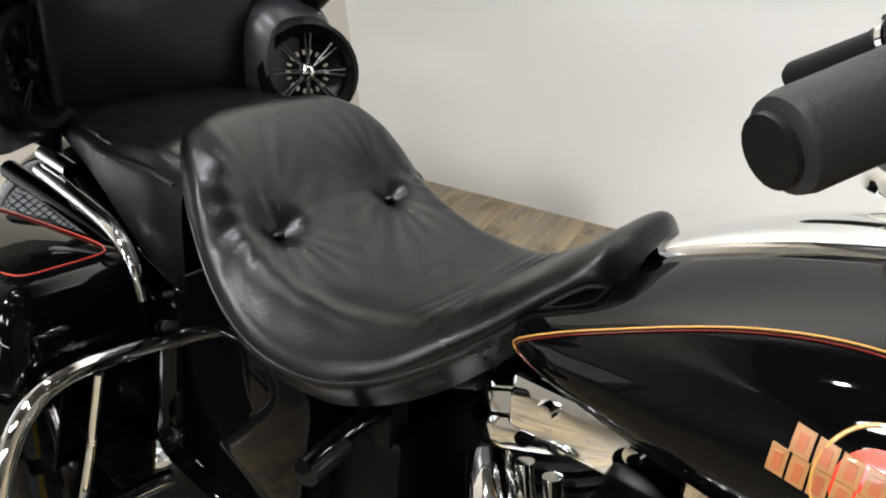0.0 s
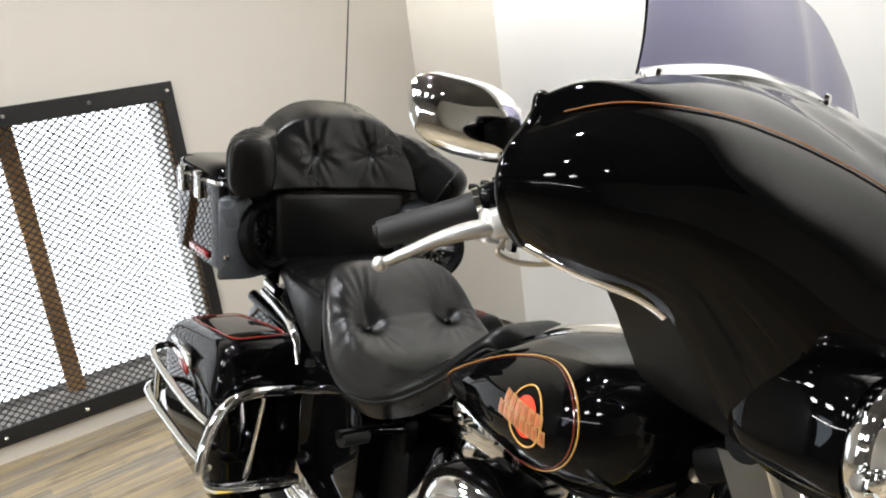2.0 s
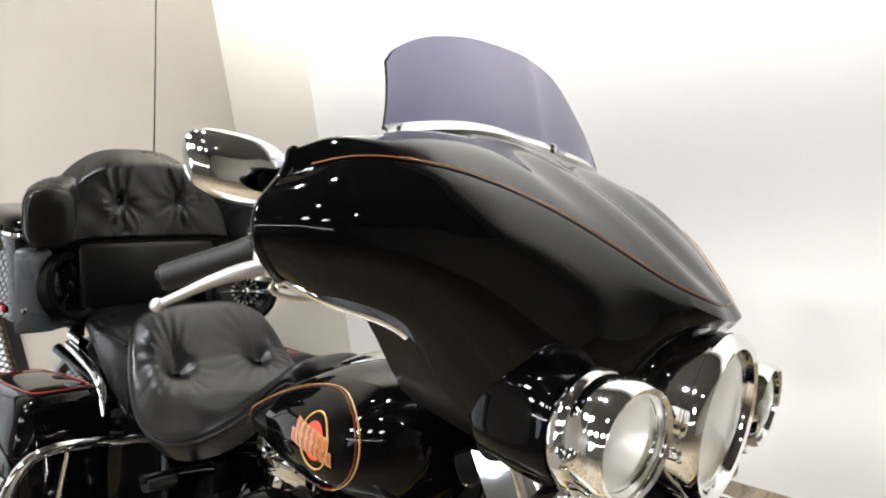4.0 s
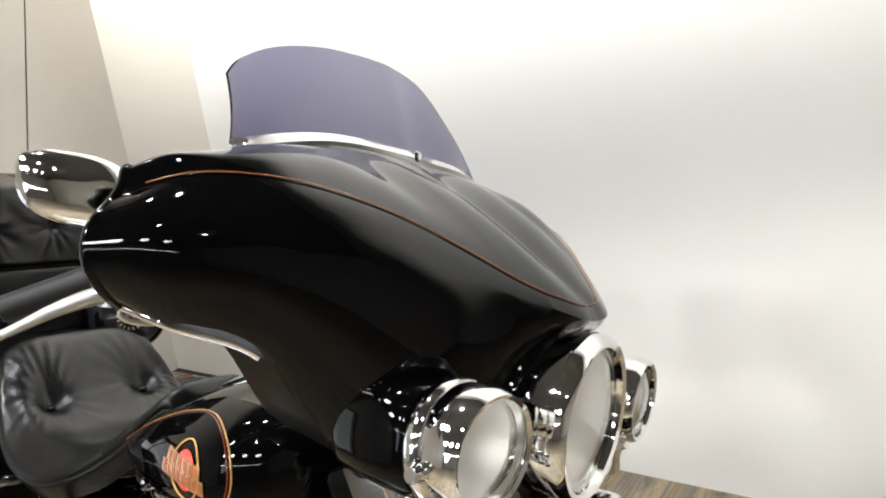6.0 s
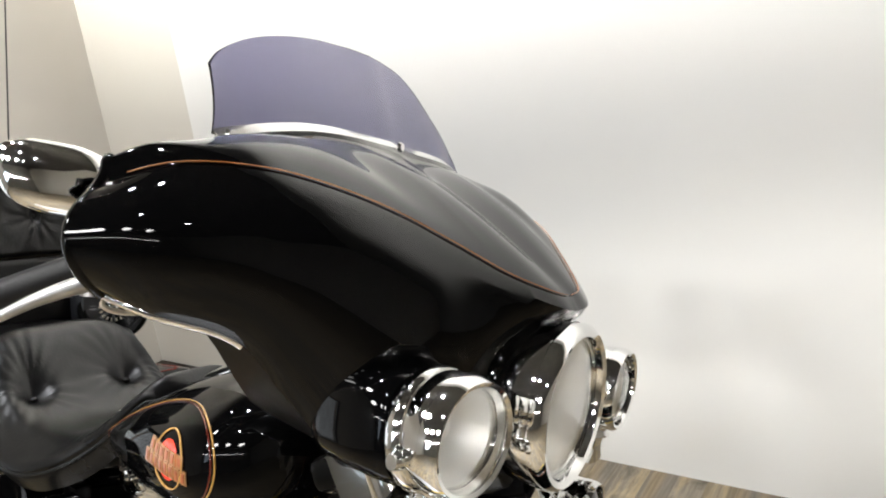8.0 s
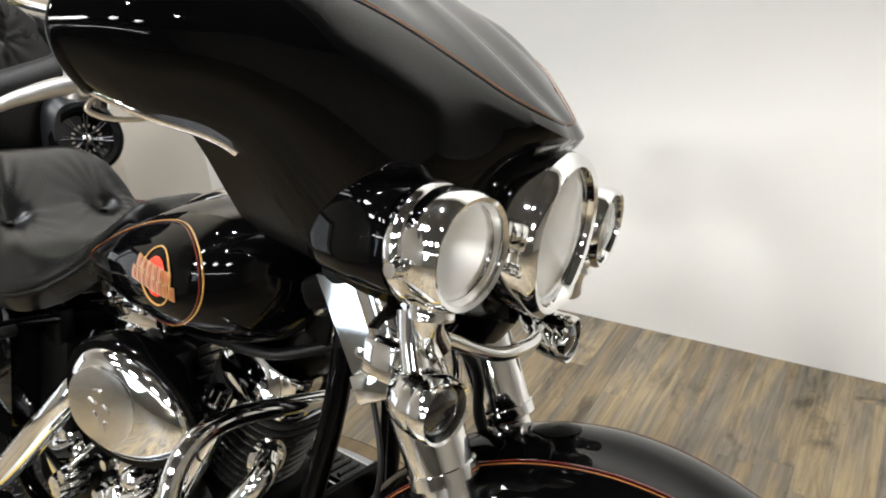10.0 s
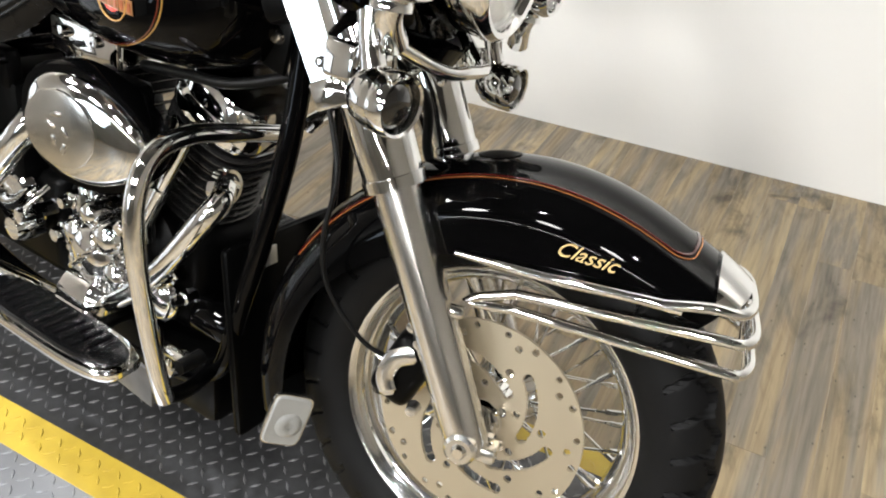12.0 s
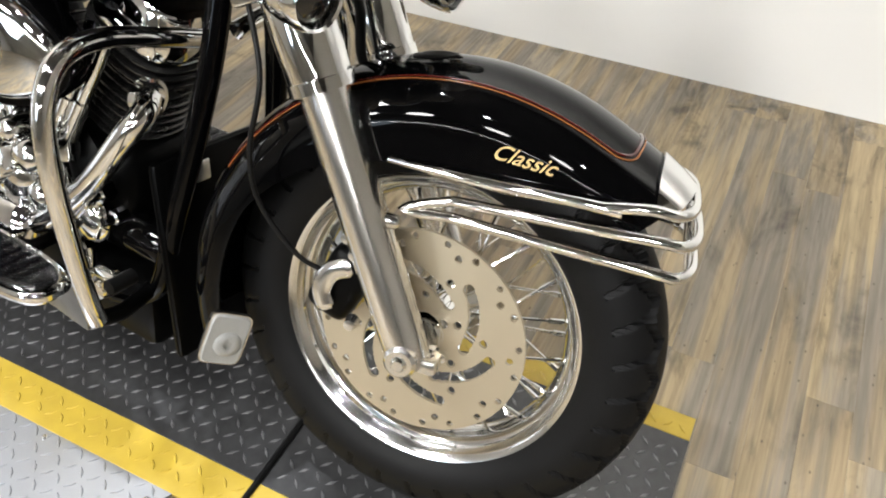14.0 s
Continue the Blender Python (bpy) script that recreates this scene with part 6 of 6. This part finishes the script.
    for s in (-1, 1):
        g = part("engine_guard", tube([(x, y * s, z) for x, y, z in half], 0.0132, 18, smooth=6), chrome, bike, "chrome tubular engine guard")
        part("guard_foot", tube([(-0.386, 0.240 * s, 0.248), (-0.40, 0.19 * s, 0.225), (-0.42, 0.12 * s, 0.22)], 0.012, 12), black_plain, g)
        # floorboard
        rows = []
        for k, dz in ((1.0, -0.012), (1.03, -0.006), (1.03, 0.002), (0.99, 0.006)):
            rows.append([Vector((-0.638 + squircle(math.tau * i / 48, 0.178 * k, 0.047 * k, 3.4)[0], s * (0.250 + squircle(math.tau * i / 48, 0.178 * k, 0.047 * k, 3.4)[1]), 0.262 + dz)) for i in range(48)])
        fb = part("floorboard", surface(rows, close_u=True, cap=True), chrome, bike, "chrome-edged floorboard with ribbed rubber mat")
        mat = [[Vector((-0.638 + squircle(math.tau * i / 48, 0.168 * k, 0.038 * k, 3.2)[0], s * (0.250 + squircle(math.tau * i / 48, 0.168 * k, 0.038 * k, 3.2)[1]), 0.262 + dz)) for i in range(48)] for k, dz in ((1, 0.004), (1, 0.010), (0.96, 0.012))]
        part("mat", surface(mat, close_u=True, cap=True), glossy_rubber, fb, "black rubber mat")
        for k in range(13):
            x = -0.767 + 0.0215 * k
            part("rib", tube([(x, (0.250 - 0.027) * s, 0.274), (x, (0.250 + 0.027) * s, 0.274)], 0.0052, 8, smooth=0), glossy_rubber, fb)
        part("bracket", box(0.05, 0.12, 0.012, (-0.62, 0.17 * s, 0.245), 0.003), black_plain, fb)
    ped = tube([(-0.52, -0.15, 0.25), (-0.46, -0.19, 0.262), (-0.41, -0.21, 0.30), (-0.37, -0.215, 0.305)], [0.012, 0.010, 0.009, 0.010], 12)
    pedal = part("brake_pedal", ped, chrome, bike, "chrome brake pedal")
    part("pad", tube([(-0.365, -0.232, 0.305), (-0.365, -0.192, 0.305)], 0.011, 16, smooth=0), rubber, pedal)
    part("pivot", lathe([(0, 0.03), (0.012, 0.028), (0.016, 0.01), (0.016, -0.01), (0, -0.01)], "y", (-0.41, -0.19, 0.27), 14), chrome, pedal)
    for s in (-1, 1):
        peg = part("passenger_peg", tube([(-0.915, 0.120 * s, 0.592), (-0.905, 0.19 * s, 0.605), (-0.888, 0.262 * s, 0.616)], [0.009, 0.0085, 0.0075], 14), black_paint, bike, "glossy black passenger peg bar")
        part("peg_bracket", box(0.05, 0.03, 0.07, (-0.93, 0.115 * s, 0.575), 0.008), black_plain, peg)
        part("peg_mat", tube([(-0.898, 0.205 * s, 0.600), (-0.886, 0.258 * s, 0.606)], 0.011, 12, smooth=0), rubber, peg)
    part("side_stand", tube([(-0.72, 0.14, 0.19), (-0.62, 0.22, 0.09), (-0.60, 0.26, 0.045)], 0.013, 12), black_plain, bike)
    hose = tube([(-0.60, -0.09, 0.655), (-0.50, -0.10, 0.668), (-0.42, -0.085, 0.672), (-0.36, -0.04, 0.69)], 0.008, 10)
    part("cable", hose, rubber, bike, "black wiring conduit")
    part("bracket_plate", box(0.135, 0.006, 0.070, (-0.548, -0.19, 0.188), 0.002, Matrix.Rotation(radians(6), 4, "Y")), plate_worn, bike, "embossed grey bracket plate")


build_fairing()
build_wheel((0, 0, 0.31), FS @ Matrix.Translation(HUB + Vector((0.010, 0, 0.008))) @ Matrix.Rotation(radians(-6), 4, "Z") @ Matrix.Translation(-HUB), "front_wheel", True)
build_wheel((-1.61, 0, 0.31), Matrix(), "rear_wheel", False)
build_fork()
build_caliper()
build_front_fender()
build_lamps()
build_controls()
build_tank()
build_seat()
build_backrest()
build_top_box()
build_saddlebags()
build_engine()
build_exhaust()
build_chassis()


# ---- turntable and tread-plate lane in the floor ----
def lugs(inside, x0, x1, y0, y1, z, pitch=0.0245):
    """Raised lozenges of tread plate, turned by turns."""
    verts, faces = [], []
    for i in range(int((x1 - x0) / pitch)):
        for j in range(int((y1 - y0) / pitch)):
            cx, cy = x0 + (i + 0.5) * pitch, y0 + (j + 0.5) * pitch
            if not inside(cx, cy):
                continue
            a = radians(45 if (i + j) % 2 else -45)
            ax, ay = Vector((math.cos(a), math.sin(a), 0)) * 0.0112, Vector((-math.sin(a), math.cos(a), 0)) * 0.0030
            c = Vector((cx, cy, z))
            k = len(verts)
            verts += [c + ax, c + ay, c - ax, c - ay, c + ax * 0.72 + Vector((0, 0, 0.0018)), c + ay * 0.5 + Vector((0, 0, 0.0020)), c - ax * 0.72 + Vector((0, 0, 0.0018)), c - ay * 0.5 + Vector((0, 0, 0.0020))]
            faces += [(k, k + 1, k + 5, k + 4), (k + 1, k + 2, k + 6, k + 5), (k + 2, k + 3, k + 7, k + 6), (k + 3, k, k + 4, k + 7), (k + 4, k + 5, k + 6, k + 7)]
    return verts, faces


def lug_part(parent, mat, inside, area, z, label):
    verts, faces = lugs(inside, *area, z)
    me = bpy.data.meshes.new("tread_lugs")
    me.from_pydata([tuple(v) for v in verts], [], faces)
    me.materials.append(mat)
    ob = new("tread_lugs", me)
    ob.parent = parent
    return tagged(ob, label, kind="stuff")


TX, TY, TR = -0.765, 0.0, 0.53
LANE = [-0.185, 0.190, -0.260, 0.238]
table = tagged(empty("turntable", Matrix.Translation((0, 0, 0)), "round floor turntable with tread plate and yellow lines", "turntable"), kind="structure")


def segment(y_from, sign, r, z0, z1, steps=48):
    """The part of a disc beyond the lane."""
    a0 = math.asin((abs(y_from) - 0) / r)
    pts = [Vector((TX + r * math.cos(mix(a0, math.pi - a0, k / steps)), TY + sign * r * math.sin(mix(a0, math.pi - a0, k / steps)), z1)) for k in range(steps + 1)]
    low = [Vector((p.x, p.y, z0)) for p in pts]
    b = surface([low, pts])
    b.faces.new([b.verts.new(p) for p in pts])
    bmesh.ops.remove_doubles(b, verts=b.verts, dist=1e-5)
    return b


for sign, ye in ((-1, LANE[2]), (1, LANE[3])):
    part("silver_plate", segment(ye, sign, TR, 0.0, 0.0065), plate_silver, table, "bare silver tread plate", smooth=False)
    a0 = math.asin(abs(ye) / TR)
    arc = [mix(a0, math.pi - a0, k / 48) for k in range(49)]
    rim = [[Vector((TX + r * math.cos(a), sign * r * math.sin(a), z)) for a in arc] for r, z in ((TR + 0.002, 0.001), (TR + 0.003, 0.0045), (TR + 0.038, 0.0045), (TR + 0.039, 0.0))]
    part("wood_ring", surface(rim), ring_wood, table, "curved wooden ring", smooth=False)
    gap = [[Vector((TX + r * math.cos(a), sign * r * math.sin(a), 0.0012)) for a in arc] for r in (TR + 0.0392, TR + 0.0430)]
    part("ring_gap", surface(gap), gap_black, table, smooth=False)
for xa, xb, name in ((-1.87, -0.200, "lane_plate"), (-0.194, 0.388, "lane_plate")):
    part(name, box(xb - xa, LANE[1] - LANE[0], 0.008, ((xa + xb) / 2, (LANE[0] + LANE[1]) / 2, 0.003), 0.0008), plate_black, table, "black painted tread plate", smooth=False)
    for ya, yb in ((LANE[2], LANE[0] - 0.0005), (LANE[1] + 0.0005, LANE[3])):
        part("yellow_line", box(xb - xa, yb - ya, 0.008, ((xa + xb) / 2, (ya + yb) / 2, 0.003), 0.0008), yellow_paint, table, "worn yellow painted line", smooth=False)
part("seam_strip", tube([(-0.197, LANE[3], 0.009), (-0.197, 0.0, 0.009), (-0.197, LANE[2] + 0.004, 0.009), (-0.203, LANE[2] - 0.004, 0.007), (-0.196, LANE[2] - 0.022, 0.004)], 0.0055, 10, smooth=3), rubber, table, "black rubber seam strip")
part("screws", lathe([(0, 0.003), (0.004, 0.0025), (0.006, 0)], "z", (-0.557, -0.272, 0.0065), 10), brushed, table)
part("screws", lathe([(0, 0.003), (0.004, 0.0025), (0.006, 0)], "z", (-0.332, -0.285, 0.0065), 10), brushed, table)
lug_part(table, plate_worn, lambda x, y: LANE[0] + 0.008 < y < LANE[1] - 0.008 and abs(x + 0.197) > 0.012, (-1.87, 0.388, -0.27, 0.27), 0.0068, "raised tread of the black plate")
lug_part(table, yellow_paint, lambda x, y: LANE[2] + 0.006 < y < LANE[0] - 0.006 or LANE[1] + 0.006 < y < LANE[3] - 0.006, (-1.87, 0.388, -0.27, 0.27), 0.0068, "raised tread under the yellow paint")
lug_part(table, plate_silver, lambda x, y: (x - TX) ** 2 + y * y < (TR - 0.014) ** 2 and (y < LANE[2] - 0.008 or y > LANE[3] + 0.008), (-1.3, 0.0, -0.6, 0.6), 0.0062, "raised tread of the silver plate")

# ---- floor planks ----
plank_w, plank_l = 0.0785, 0.86
me = bpy.data.meshes.new("plank")
pb = box(plank_w - 0.0002, plank_l - 0.0002, 0.012, (0, 0, -0.006), 0.00025, segments=1)
finish(pb, False)
pb.to_mesh(me)
pb.free()
me.materials.append(wood_floor)
picks = random.Random(5)
rest = {}
for ix in range(-43, 54):
    shift = picks.random() * plank_l
    for iy in range(-9, 3):
        px, py = 0.391 + plank_w * (ix + 0.5), 1.34 - shift + plank_l * iy
        y0, y1 = max(py - plank_l / 2, -6.2), min(py + plank_l / 2, 1.38)
        if y1 - y0 < 0.02 or px < -2.95 or px > 4.6:
            continue
        if py < -0.95 or px > 2.1 or px < -2.4:
            shade = picks.randrange(6)
            rest[shade] = box(plank_w - 0.0006, y1 - y0 - 0.0006, 0.012, (px, (y0 + y1) / 2, -0.006), bm=rest.get(shade))
            continue
        ob = new("plank", me)
        ob.location = (px, (y0 + y1) / 2, 0)
        ob.scale = (1, (y1 - y0) / plank_l, 1)
        ob.parent = floor
        if picks.random() < 0.5:
            ob.rotation_euler = (0, 0, math.pi)
for bm_rest in rest.values():
    tagged(part("far_planks", bm_rest, wood_floor, floor, "wood-look planks farther off", smooth=False), kind="stuff")
